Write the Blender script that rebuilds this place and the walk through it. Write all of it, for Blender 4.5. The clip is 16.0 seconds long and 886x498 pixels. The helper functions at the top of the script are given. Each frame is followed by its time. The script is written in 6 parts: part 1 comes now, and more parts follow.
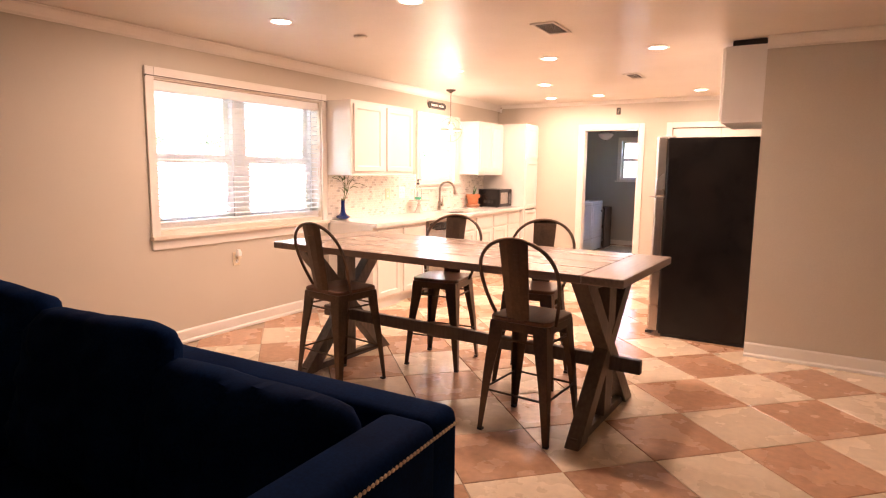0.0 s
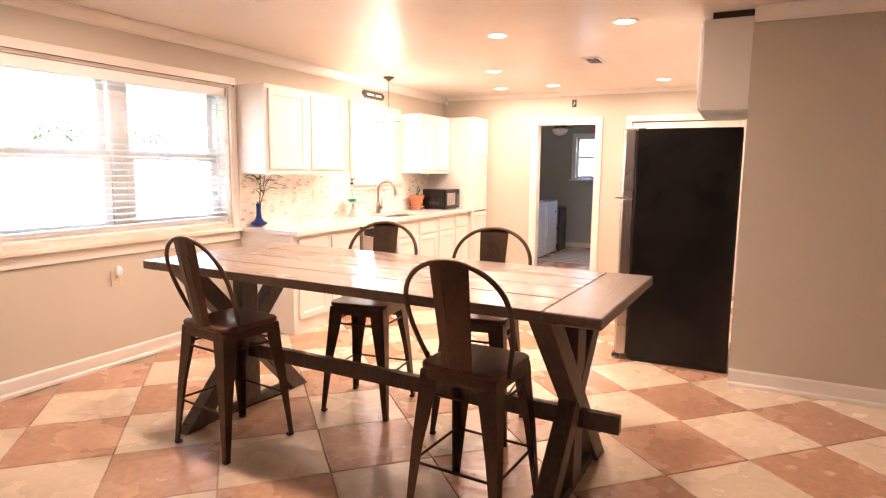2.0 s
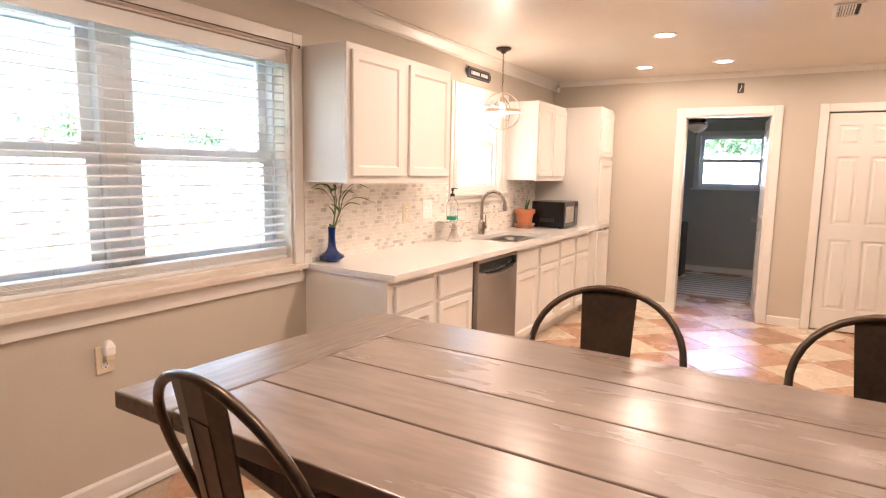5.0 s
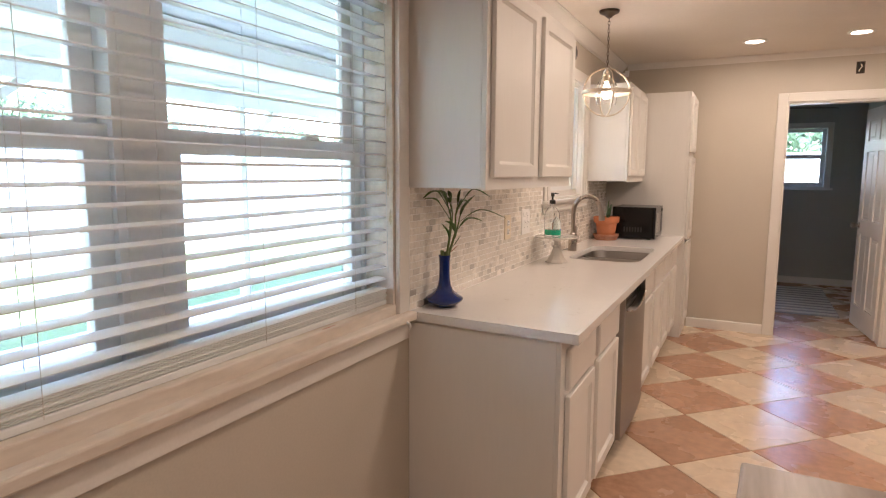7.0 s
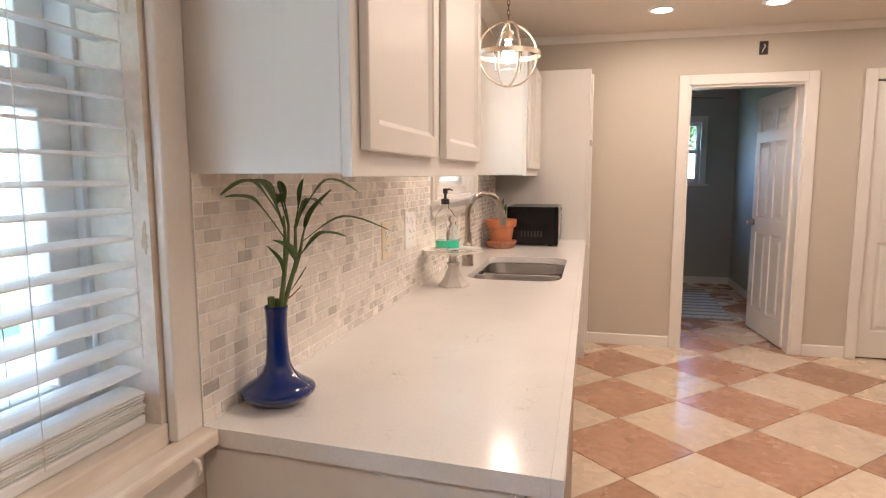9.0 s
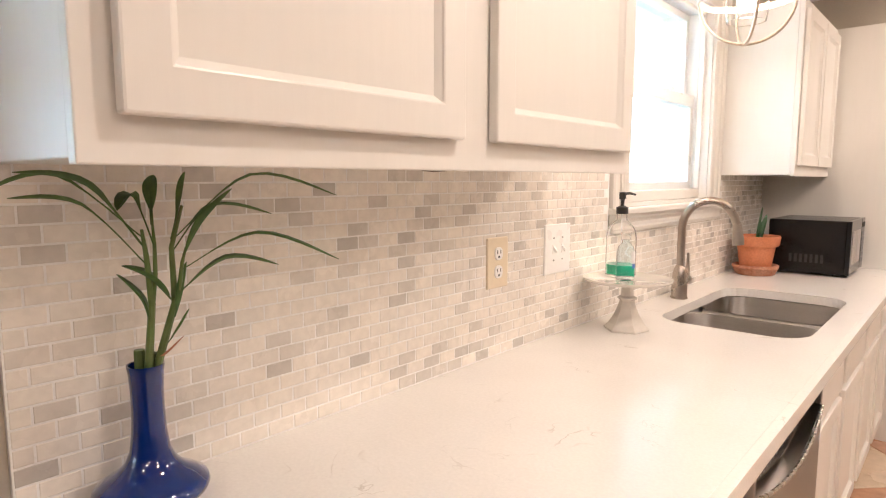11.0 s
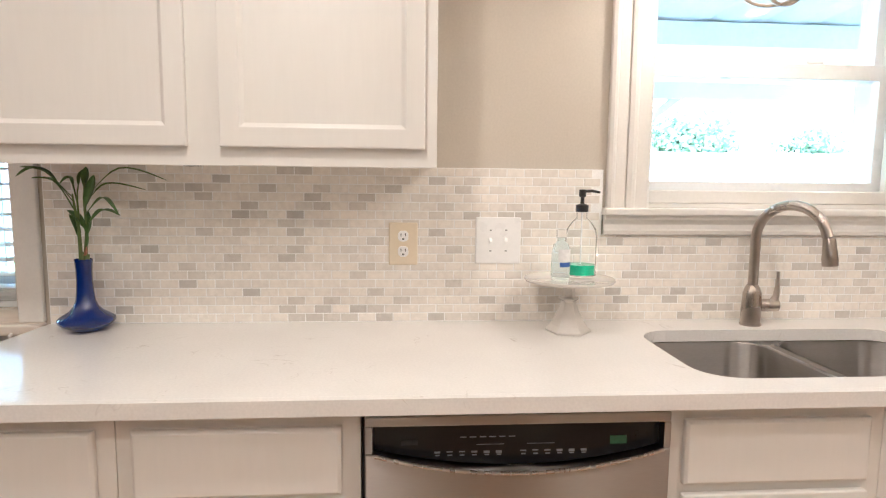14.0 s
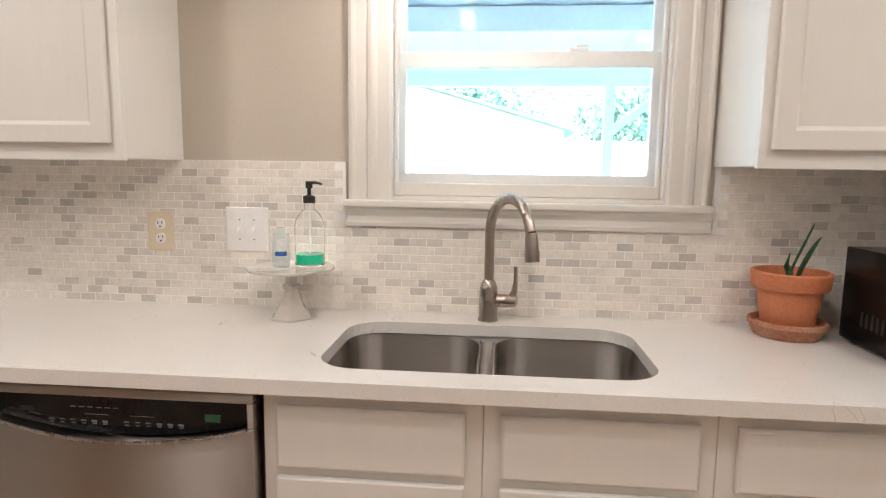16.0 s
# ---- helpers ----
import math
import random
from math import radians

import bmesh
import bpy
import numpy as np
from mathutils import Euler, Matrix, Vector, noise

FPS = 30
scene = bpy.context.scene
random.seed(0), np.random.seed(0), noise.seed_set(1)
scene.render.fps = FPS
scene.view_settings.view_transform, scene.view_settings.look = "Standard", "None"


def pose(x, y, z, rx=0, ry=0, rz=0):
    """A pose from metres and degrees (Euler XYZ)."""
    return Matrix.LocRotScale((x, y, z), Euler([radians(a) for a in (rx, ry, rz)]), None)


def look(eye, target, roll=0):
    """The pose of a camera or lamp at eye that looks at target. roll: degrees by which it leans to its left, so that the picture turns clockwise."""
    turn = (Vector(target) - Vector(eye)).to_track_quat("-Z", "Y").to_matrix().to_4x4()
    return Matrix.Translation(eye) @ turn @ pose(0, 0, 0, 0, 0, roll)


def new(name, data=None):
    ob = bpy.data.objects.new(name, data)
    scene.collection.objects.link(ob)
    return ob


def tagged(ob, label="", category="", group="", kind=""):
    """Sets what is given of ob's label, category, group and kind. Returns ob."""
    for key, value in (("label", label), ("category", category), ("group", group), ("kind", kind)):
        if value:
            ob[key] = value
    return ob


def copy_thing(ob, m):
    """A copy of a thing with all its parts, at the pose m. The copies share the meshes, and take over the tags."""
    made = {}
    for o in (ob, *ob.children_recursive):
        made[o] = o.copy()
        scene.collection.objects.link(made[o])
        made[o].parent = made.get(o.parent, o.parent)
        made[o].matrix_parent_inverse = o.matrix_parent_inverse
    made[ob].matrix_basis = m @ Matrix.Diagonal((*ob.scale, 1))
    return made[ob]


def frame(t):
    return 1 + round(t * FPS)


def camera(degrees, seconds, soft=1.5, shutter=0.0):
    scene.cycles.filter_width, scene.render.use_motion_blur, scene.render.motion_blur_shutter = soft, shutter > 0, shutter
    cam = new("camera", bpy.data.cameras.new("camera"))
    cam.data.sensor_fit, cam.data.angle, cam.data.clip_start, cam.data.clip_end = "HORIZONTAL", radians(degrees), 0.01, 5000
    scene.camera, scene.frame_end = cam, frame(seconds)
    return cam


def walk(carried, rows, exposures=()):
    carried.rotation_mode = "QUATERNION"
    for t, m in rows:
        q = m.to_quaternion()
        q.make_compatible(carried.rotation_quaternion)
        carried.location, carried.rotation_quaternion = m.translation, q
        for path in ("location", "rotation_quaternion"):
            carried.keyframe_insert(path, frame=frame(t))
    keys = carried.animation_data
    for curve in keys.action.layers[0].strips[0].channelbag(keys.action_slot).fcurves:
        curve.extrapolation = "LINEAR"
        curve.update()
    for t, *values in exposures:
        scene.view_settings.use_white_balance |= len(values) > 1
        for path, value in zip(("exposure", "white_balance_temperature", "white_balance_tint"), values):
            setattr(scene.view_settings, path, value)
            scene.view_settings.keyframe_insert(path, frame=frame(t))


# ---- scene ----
cam = camera(72.6, 16.0, soft=1.2)
PATH = [
    (0, (4.268, -4.765, 1.439), (3.255, -3.061, 1.176), 0.7),
    (0.5, (4.18, -4.631, 1.422), (3.267, -2.871, 1.159), 0.7),
    (1, (4.125, -4.405, 1.431), (3.25, -2.626, 1.166), 0.6),
    (1.5, (4.085, -4.182, 1.413), (3.208, -2.404, 1.151), 0.6),
    (2, (3.965, -3.924, 1.425), (3.086, -2.147, 1.161), 0.6),
    (2.5, (3.824, -3.63, 1.412), (2.946, -1.853, 1.15), 0.6),
    (3, (3.66, -3.327, 1.427), (2.775, -1.553, 1.165), 0.6),
    (3.5, (3.444, -3.063, 1.422), (2.542, -1.297, 1.162), 0.6),
    (4, (3.194, -2.835, 1.433), (2.27, -1.08, 1.168), 0.9),
    (4.5, (2.853, -2.64, 1.442), (1.904, -0.899, 1.182), 1.0),
    (5, (2.457, -2.569, 1.441), (1.459, -0.855, 1.184), 1.0),
    (5.2, (2.306, -2.524, 1.425), (1.296, -0.816, 1.173), 0.9),
    (6.2, (1.58, -2.31, 1.425), (0.6, -0.58, 1.172), 0.6),
    (7.3, (1.034, -1.789, 1.41), (0.214, 0.019, 1.164), 0.1),
    (7.5, (0.966, -1.692, 1.402), (0.21, 0.143, 1.157), 0.0),
    (8, (0.78, -1.456, 1.393), (0.188, 0.439, 1.147), 0.1),
    (8.5, (0.723, -1.202, 1.372), (0.241, 0.724, 1.129), -0.0),
    (9, (0.711, -0.917, 1.362), (0.238, 1.011, 1.121), -0.1),
    (9.5, (0.709, -0.689, 1.353), (0.173, 1.223, 1.118), -0.3),
    (10, (0.725, -0.513, 1.356), (-0.025, 1.327, 1.126), -0.3),
    (10.2, (0.755, -0.44, 1.355), (-0.099, 1.354, 1.125), -0.3),
    (11.2, (0.955, -0.085, 1.345), (-0.455, 1.315, 1.115), 0.1),
    (12.3, (1.197, 0.249, 1.333), (-0.562, 1.186, 1.103), 0.4),
    (12.5, (1.281, 0.329, 1.331), (-0.522, 1.162, 1.101), 0.5),
    (13, (1.501, 0.535, 1.341), (-0.383, 1.161, 1.1), 0.6),
    (13.5, (1.696, 0.805, 1.324), (-0.252, 1.199, 1.099), 0.6),
    (14, (1.854, 1.07, 1.33), (-0.127, 1.218, 1.104), 0.6),
    (14.5, (1.98, 1.352, 1.344), (-0.006, 1.326, 1.111), 0.7),
    (15, (1.982, 1.682, 1.344), (0.001, 1.547, 1.108), 0.7),
    (15.5, (1.961, 1.95, 1.352), (-0.017, 1.786, 1.104), 0.8),
    (16, (1.897, 2.184, 1.345), (-0.079, 2.008, 1.087), 0.8),
]
EXPOSURES = [
    (0.0, 5.96, 6450, 33), (0.8, 6.05, 6400, 32), (2.0, 6.07, 6020, 26), (3.5, 5.81, 5700, 21), (5.0, 5.33, 5680, 18), (7.4, 4.42, 5450, 15), (8.5, 4.62, 5380, 15), (9.5, 4.94, 5410, 14), (10.2, 5.08, 5350, 13), (12.5, 5.11, 4990, 10), (13.5, 4.98, 4840, 7), (14.5, 4.81, 4770, 6), (16.0, 4.58, 4770, 6)]
walk(cam, [(t, look(eye, target, roll)) for t, eye, target, roll in PATH], EXPOSURES)

# ---- world, sun and large lights ----
world = bpy.data.worlds.new("sky")
scene.world = world
world.use_nodes = True
wn, wl = world.node_tree.nodes, world.node_tree.links
sky = wn.new("ShaderNodeTexSky")
sky.sky_type = "NISHITA"
sky.sun_disc = False
sky.sun_elevation, sky.sun_rotation = radians(58), radians(200)
wl.new(sky.outputs[0], wn["Background"].inputs[0])
wn["Background"].inputs[1].default_value = 0.13

sun_data = bpy.data.lights.new("sun", "SUN")
sun_data.energy, sun_data.angle, sun_data.color = 3.2, radians(0.6), (1.0, 0.97, 0.92)
sun = new("sun", sun_data)
sun.matrix_world = look((0, 0, 20), (-6.0, 9.0, 0))

LAMP_COLOUR = (1.0, 0.735, 0.49)
LAMP_WATTS = 0.40
CEIL = 2.44


# ---- mesh helpers ----
def part(name, bm, material, parent=None, label="", smooth=False, bevel=0.0, segments=2):
    """Link a bmesh as one mesh object, under a thing or a part."""
    bmesh.ops.recalc_face_normals(bm, faces=bm.faces)
    me = bpy.data.meshes.new(name)
    bm.to_mesh(me)
    bm.free()
    me.materials.append(material)
    if smooth:
        for p in me.polygons:
            p.use_smooth = True
        me.set_sharp_from_angle(angle=radians(38))
    ob = new(name, me)
    if parent is not None:
        ob.parent = parent
    if label:
        tagged(ob, label)
    if bevel:
        mod = ob.modifiers.new("bevel", "BEVEL")
        mod.width, mod.segments, mod.limit_method = bevel, segments, "ANGLE"
    return ob


def thing(name, label, category, at=(0, 0, 0), rz=0.0, group="", kind=""):
    ob = new(name)
    ob.empty_display_size = 0.05
    ob.matrix_basis = pose(*at, 0, 0, rz)
    return tagged(ob, label, category, group, kind)


def box(bm, x0, x1, y0, y1, z0, z1):
    v = [bm.verts.new((x, y, z)) for x in (x0, x1) for y in (y0, y1) for z in (z0, z1)]
    for f in ((0, 1, 3, 2), (4, 6, 7, 5), (0, 4, 5, 1), (2, 3, 7, 6), (0, 2, 6, 4), (1, 5, 7, 3)):
        bm.faces.new([v[i] for i in f])
    return v


def boxes(*dims):
    bm = bmesh.new()
    for d in dims:
        box(bm, *d)
    return bm


def beam(bm, p0, p1, w, h, up=(0, 0, 1)):
    """A squared bar from p0 to p1."""
    p0, p1 = Vector(p0), Vector(p1)
    d = (p1 - p0).normalized()
    s = d.cross(Vector(up)).normalized()
    u = s.cross(d).normalized()
    v = [bm.verts.new(p + s * a * w / 2 + u * b * h / 2) for p in (p0, p1) for a, b in ((-1, -1), (1, -1), (1, 1), (-1, 1))]
    for f in ((0, 1, 2, 3), (7, 6, 5, 4), (0, 4, 5, 1), (1, 5, 6, 2), (2, 6, 7, 3), (3, 7, 4, 0)):
        bm.faces.new([v[i] for i in f])


def slab(u0, u1, v0, v1, holes, t0, t1, axis):
    """A flat board with rectangular holes; axis names its thickness: 'x' (u=y, v=z), 'y' (u=x, v=z), 'z' (u=x, v=y)."""
    us = sorted({u0, u1, *[min(max(h[i], u0), u1) for h in holes for i in (0, 1)]})
    vs = sorted({v0, v1, *[min(max(h[i], v0), v1) for h in holes for i in (2, 3)]})
    put = {"x": lambda u, v, t: (t, u, v), "y": lambda u, v, t: (u, t, v), "z": lambda u, v, t: (u, v, t)}[axis]
    bm = bmesh.new()
    made = {}

    def vert(i, j, t):
        if (i, j, t) not in made:
            made[i, j, t] = bm.verts.new(put(us[i], vs[j], t1 if t else t0))
        return made[i, j, t]

    def solid(i, j):
        if not (0 <= i < len(us) - 1 and 0 <= j < len(vs) - 1):
            return False
        cu, cv = (us[i] + us[i + 1]) / 2, (vs[j] + vs[j + 1]) / 2
        return not any(h[0] < cu < h[1] and h[2] < cv < h[3] for h in holes)

    for i in range(len(us) - 1):
        for j in range(len(vs) - 1):
            if solid(i, j):
                for t in (0, 1):
                    bm.faces.new([vert(i, j, t), vert(i + 1, j, t), vert(i + 1, j + 1, t), vert(i, j + 1, t)])
                for di, dj, a, b in ((-1, 0, (i, j), (i, j + 1)), (1, 0, (i + 1, j), (i + 1, j + 1)), (0, -1, (i, j), (i + 1, j)), (0, 1, (i, j + 1), (i + 1, j + 1))):
                    if not solid(i + di, j + dj):
                        bm.faces.new([vert(*a, 0), vert(*b, 0), vert(*b, 1), vert(*a, 1)])
    return bm


def lathe(bm, profile, centre=(0, 0, 0), n=32, squash=1.0):
    """Turn a profile of (radius, height) pairs about the vertical through centre."""
    cx, cy, cz = centre
    rings = []
    for r, z in profile:
        if r < 1e-5:
            rings.append([bm.verts.new((cx, cy, cz + z))])
        else:
            rings.append([bm.verts.new((cx + r * math.cos(2 * math.pi * k / n), cy + squash * r * math.sin(2 * math.pi * k / n), cz + z)) for k in range(n)])
    for a, b in zip(rings, rings[1:]):
        for k in range(n):
            q = (k + 1) % n
            if len(a) == 1 and len(b) > 1:
                bm.faces.new([a[0], b[k], b[q]])
            elif len(b) == 1 and len(a) > 1:
                bm.faces.new([a[k], b[0], a[q]])
            elif len(a) > 1:
                bm.faces.new([a[k], b[k], b[q], a[q]])


def tube(bm, pts, r, n=8, closed=False):
    """Sweep a circle along points; r is one radius or one for each point."""
    pts = [Vector(p) for p in pts]
    rs = r if isinstance(r, (list, tuple)) else [r] * len(pts)
    rings, side = [], None
    for i, p in enumerate(pts):
        a = pts[i - 1] if (i or closed) else p
        b = pts[(i + 1) % len(pts)] if (closed or i + 1 < len(pts)) else p
        d = (b - a).normalized()
        if side is None:
            side = d.cross(Vector((0, 0, 1)))
            if side.length < 1e-3:
                side = d.cross(Vector((1, 0, 0)))
        side = (side - d * side.dot(d)).normalized()
        up = d.cross(side)
        rings.append([bm.verts.new(p + (side * math.cos(2 * math.pi * k / n) + up * math.sin(2 * math.pi * k / n)) * rs[i]) for k in range(n)])
    pairs = list(zip(rings, rings[1:])) + ([(rings[-1], rings[0])] if closed else [])
    for a, b in pairs:
        for k in range(n):
            bm.faces.new([a[k], b[k], b[(k + 1) % n], a[(k + 1) % n]])
    if not closed:
        bm.faces.new(rings[0])
        bm.faces.new(rings[-1][::-1])


def prism(bm, profile, axis, a, b):
    """Push a closed profile of pairs along an axis from a to b: 'x' (y, z), 'y' (x, z) or 'z' (x, y)."""
    put = {"x": lambda p, t: (t, p[0], p[1]), "y": lambda p, t: (p[0], t, p[1]), "z": lambda p, t: (p[0], p[1], t)}[axis]
    lo = [bm.verts.new(put(p, a)) for p in profile]
    hi = [bm.verts.new(put(p, b)) for p in profile]
    n = len(profile)
    for i in range(n):
        bm.faces.new([lo[i], lo[(i + 1) % n], hi[(i + 1) % n], hi[i]])
    bm.faces.new(lo[::-1])
    bm.faces.new(hi)


def round_rect(x0, x1, y0, y1, r, n=6):
    out = []
    for cx, cy, a in ((x1 - r, y1 - r, 0), (x0 + r, y1 - r, 90), (x0 + r, y0 + r, 180), (x1 - r, y0 + r, 270)):
        for k in range(n + 1):
            t = radians(a + 90 * k / n)
            out.append((cx + r * math.cos(t), cy + r * math.sin(t)))
    return out


def loft(bm, loops, cap_first=True, cap_last=True):
    rings = [[bm.verts.new(p) for p in lp] for lp in loops]
    n = len(rings[0])
    for a, b in zip(rings, rings[1:]):
        for k in range(n):
            bm.faces.new([a[k], b[k], b[(k + 1) % n], a[(k + 1) % n]])
    if cap_first:
        bm.faces.new(rings[0][::-1])
    if cap_last:
        bm.faces.new(rings[-1])


# ---- materials ----
def surface(name, colour, rough=0.5, metal=0.0, other=None, scale=6.0, amount=0.5, fine=90.0, fine_amount=0.12, bump=0.1, bump_scale=None,
            rough_var=0.08, stretch=(1, 1, 1), random_var=0.0, island=False, sheen=0.0, coat=0.0, specular=0.5, aniso=0.0):
    """A painted, woven or rough solid: colour varies broadly towards `other`, and in a fine grain, with matching gloss and relief."""
    m = bpy.data.materials.new(name)
    m.use_nodes = True
    nt = m.node_tree
    nd, ln = nt.nodes, nt.links
    bsdf = nd["Principled BSDF"]
    tc = nd.new("ShaderNodeTexCoord")
    mp = nd.new("ShaderNodeMapping")
    mp.inputs["Scale"].default_value = stretch
    geo = nd.new("ShaderNodeNewGeometry")
    ln.new(geo.outputs["Position"] if not island else tc.outputs["Object"], mp.inputs[0])
    broad = nd.new("ShaderNodeTexNoise")
    broad.inputs["Scale"].default_value, broad.inputs["Detail"].default_value = scale, 5
    grain = nd.new("ShaderNodeTexNoise")
    grain.inputs["Scale"].default_value, grain.inputs["Detail"].default_value = fine, 4
    for t in (broad, grain):
        ln.new(mp.outputs[0], t.inputs["Vector"])
    other = other or tuple(c * 0.8 for c in colour)
    ramp = nd.new("ShaderNodeMapRange")
    ramp.inputs[1].default_value, ramp.inputs[2].default_value = 0.35, 0.68
    ramp.inputs[4].default_value = amount
    ln.new(broad.outputs["Fac"], ramp.inputs[0])
    mix = nd.new("ShaderNodeMix")
    mix.data_type = "RGBA"
    mix.inputs["A"].default_value, mix.inputs["B"].default_value = (*colour, 1), (*other, 1)
    ln.new(ramp.outputs[0], mix.inputs["Factor"])
    val = nd.new("ShaderNodeMapRange")
    val.inputs[1].default_value, val.inputs[2].default_value = 0.3, 0.7
    val.inputs[3].default_value, val.inputs[4].default_value = 1 - fine_amount, 1 + fine_amount
    ln.new(grain.outputs["Fac"], val.inputs[0])
    hsv = nd.new("ShaderNodeHueSaturation")
    ln.new(mix.outputs["Result"], hsv.inputs["Color"])
    if random_var:
        info = nd.new("ShaderNodeObjectInfo")
        rv = nd.new("ShaderNodeMapRange")
        rv.inputs[3].default_value, rv.inputs[4].default_value = 1 - random_var, 1 + random_var
        ln.new(info.outputs["Random"], rv.inputs[0])
        mul = nd.new("ShaderNodeMath")
        mul.operation = "MULTIPLY"
        ln.new(rv.outputs[0], mul.inputs[0])
        ln.new(val.outputs[0], mul.inputs[1])
        ln.new(mul.outputs[0], hsv.inputs["Value"])
    else:
        ln.new(val.outputs[0], hsv.inputs["Value"])
    ln.new(hsv.outputs[0], bsdf.inputs["Base Color"])
    rr = nd.new("ShaderNodeMapRange")
    rr.inputs[3].default_value, rr.inputs[4].default_value = max(rough - rough_var, 0.02), min(rough + rough_var, 1)
    ln.new(broad.outputs["Fac"], rr.inputs[0])
    ln.new(rr.outputs[0], bsdf.inputs["Roughness"])
    bsdf.inputs["Metallic"].default_value = metal
    bsdf.inputs["Specular IOR Level"].default_value = specular
    if aniso:
        tan = nd.new("ShaderNodeTangent")
        tan.direction_type, tan.axis = "RADIAL", "Z"
        ln.new(tan.outputs[0], bsdf.inputs["Tangent"])
        bsdf.inputs["Anisotropic"].default_value, bsdf.inputs["Anisotropic Rotation"].default_value = aniso, 0.25
    bsdf.inputs["Sheen Weight"].default_value = sheen
    bsdf.inputs["Coat Weight"].default_value = coat
    if bump:
        bp = nd.new("ShaderNodeBump")
        bp.inputs["Strength"].default_value, bp.inputs["Distance"].default_value = bump, 0.004
        if bump_scale:
            bt = nd.new("ShaderNodeTexNoise")
            bt.inputs["Scale"].default_value, bt.inputs["Detail"].default_value = bump_scale, 3
            ln.new(mp.outputs[0], bt.inputs["Vector"])
            ln.new(bt.outputs["Fac"], bp.inputs["Height"])
        else:
            ln.new(grain.outputs["Fac"], bp.inputs["Height"])
        ln.new(bp.outputs[0], bsdf.inputs["Normal"])
    return m


def glass(name, colour=(1, 1, 1), rough=0.0, ior=1.45):
    m = bpy.data.materials.new(name)
    m.use_nodes = True
    b = m.node_tree.nodes["Principled BSDF"]
    b.inputs["Base Color"].default_value = (*colour, 1)
    b.inputs["Transmission Weight"].default_value = 1
    b.inputs["Roughness"].default_value, b.inputs["IOR"].default_value = rough, ior
    return m


def glow(name, colour, strength):
    m = bpy.data.materials.new(name)
    m.use_nodes = True
    b = m.node_tree.nodes["Principled BSDF"]
    b.inputs["Emission Color"].default_value, b.inputs["Emission Strength"].default_value = (*colour, 1), strength
    b.inputs["Base Color"].default_value = (0.8, 0.8, 0.8, 1)
    return m


def foliage(name, colour, other):
    """Thin leaves that let part of the sunlight through."""
    m = surface(name, colour, 0.5, other=other, scale=0.6, amount=0.9, fine=6, fine_amount=0.25, bump=0.0)
    nd, ln = m.node_tree.nodes, m.node_tree.links
    b = nd["Principled BSDF"]
    tr = nd.new("ShaderNodeBsdfTranslucent")
    ln.new(b.inputs["Base Color"].links[0].from_socket, tr.inputs["Color"])
    add = nd.new("ShaderNodeAddShader")
    ln.new(b.outputs[0], add.inputs[0])
    ln.new(tr.outputs[0], add.inputs[1])
    ln.new(add.outputs[0], nd["Material Output"].inputs["Surface"])
    return m


def vein_quartz(m):
    """Sparse hair-thin brown-grey veins, broken up by a broad noise."""
    nd, ln = m.node_tree.nodes, m.node_tree.links
    geo = nd.new("ShaderNodeNewGeometry")
    line = nd.new("ShaderNodeTexNoise")
    line.inputs["Scale"].default_value, line.inputs["Detail"].default_value, line.inputs["Distortion"].default_value = 5.0, 4, 0.8
    gate = nd.new("ShaderNodeTexNoise")
    gate.inputs["Scale"].default_value, gate.inputs["Detail"].default_value = 11.0, 2
    for t in (line, gate):
        ln.new(geo.outputs["Position"], t.inputs["Vector"])
    off = nd.new("ShaderNodeMath")
    off.operation = "SUBTRACT"
    off.inputs[1].default_value = 0.5
    ln.new(line.outputs["Fac"], off.inputs[0])
    mag = nd.new("ShaderNodeMath")
    mag.operation = "ABSOLUTE"
    ln.new(off.outputs[0], mag.inputs[0])
    thin = nd.new("ShaderNodeMapRange")
    thin.inputs[1].default_value, thin.inputs[2].default_value, thin.inputs[3].default_value, thin.inputs[4].default_value = 0.0, 0.006, 1.0, 0.0
    ln.new(mag.outputs[0], thin.inputs[0])
    some = nd.new("ShaderNodeMapRange")
    some.inputs[1].default_value, some.inputs[2].default_value, some.inputs[4].default_value = 0.53, 0.68, 0.55
    ln.new(gate.outputs["Fac"], some.inputs[0])
    both = nd.new("ShaderNodeMath")
    both.operation = "MULTIPLY"
    ln.new(thin.outputs[0], both.inputs[0])
    ln.new(some.outputs[0], both.inputs[1])
    mix = nd.new("ShaderNodeMix")
    mix.data_type = "RGBA"
    mix.inputs["B"].default_value = (0.42, 0.37, 0.33, 1)
    b = nd["Principled BSDF"]
    ln.new(b.inputs["Base Color"].links[0].from_socket, mix.inputs["A"])
    ln.new(both.outputs[0], mix.inputs["Factor"])
    ln.new(mix.outputs["Result"], b.inputs["Base Color"])


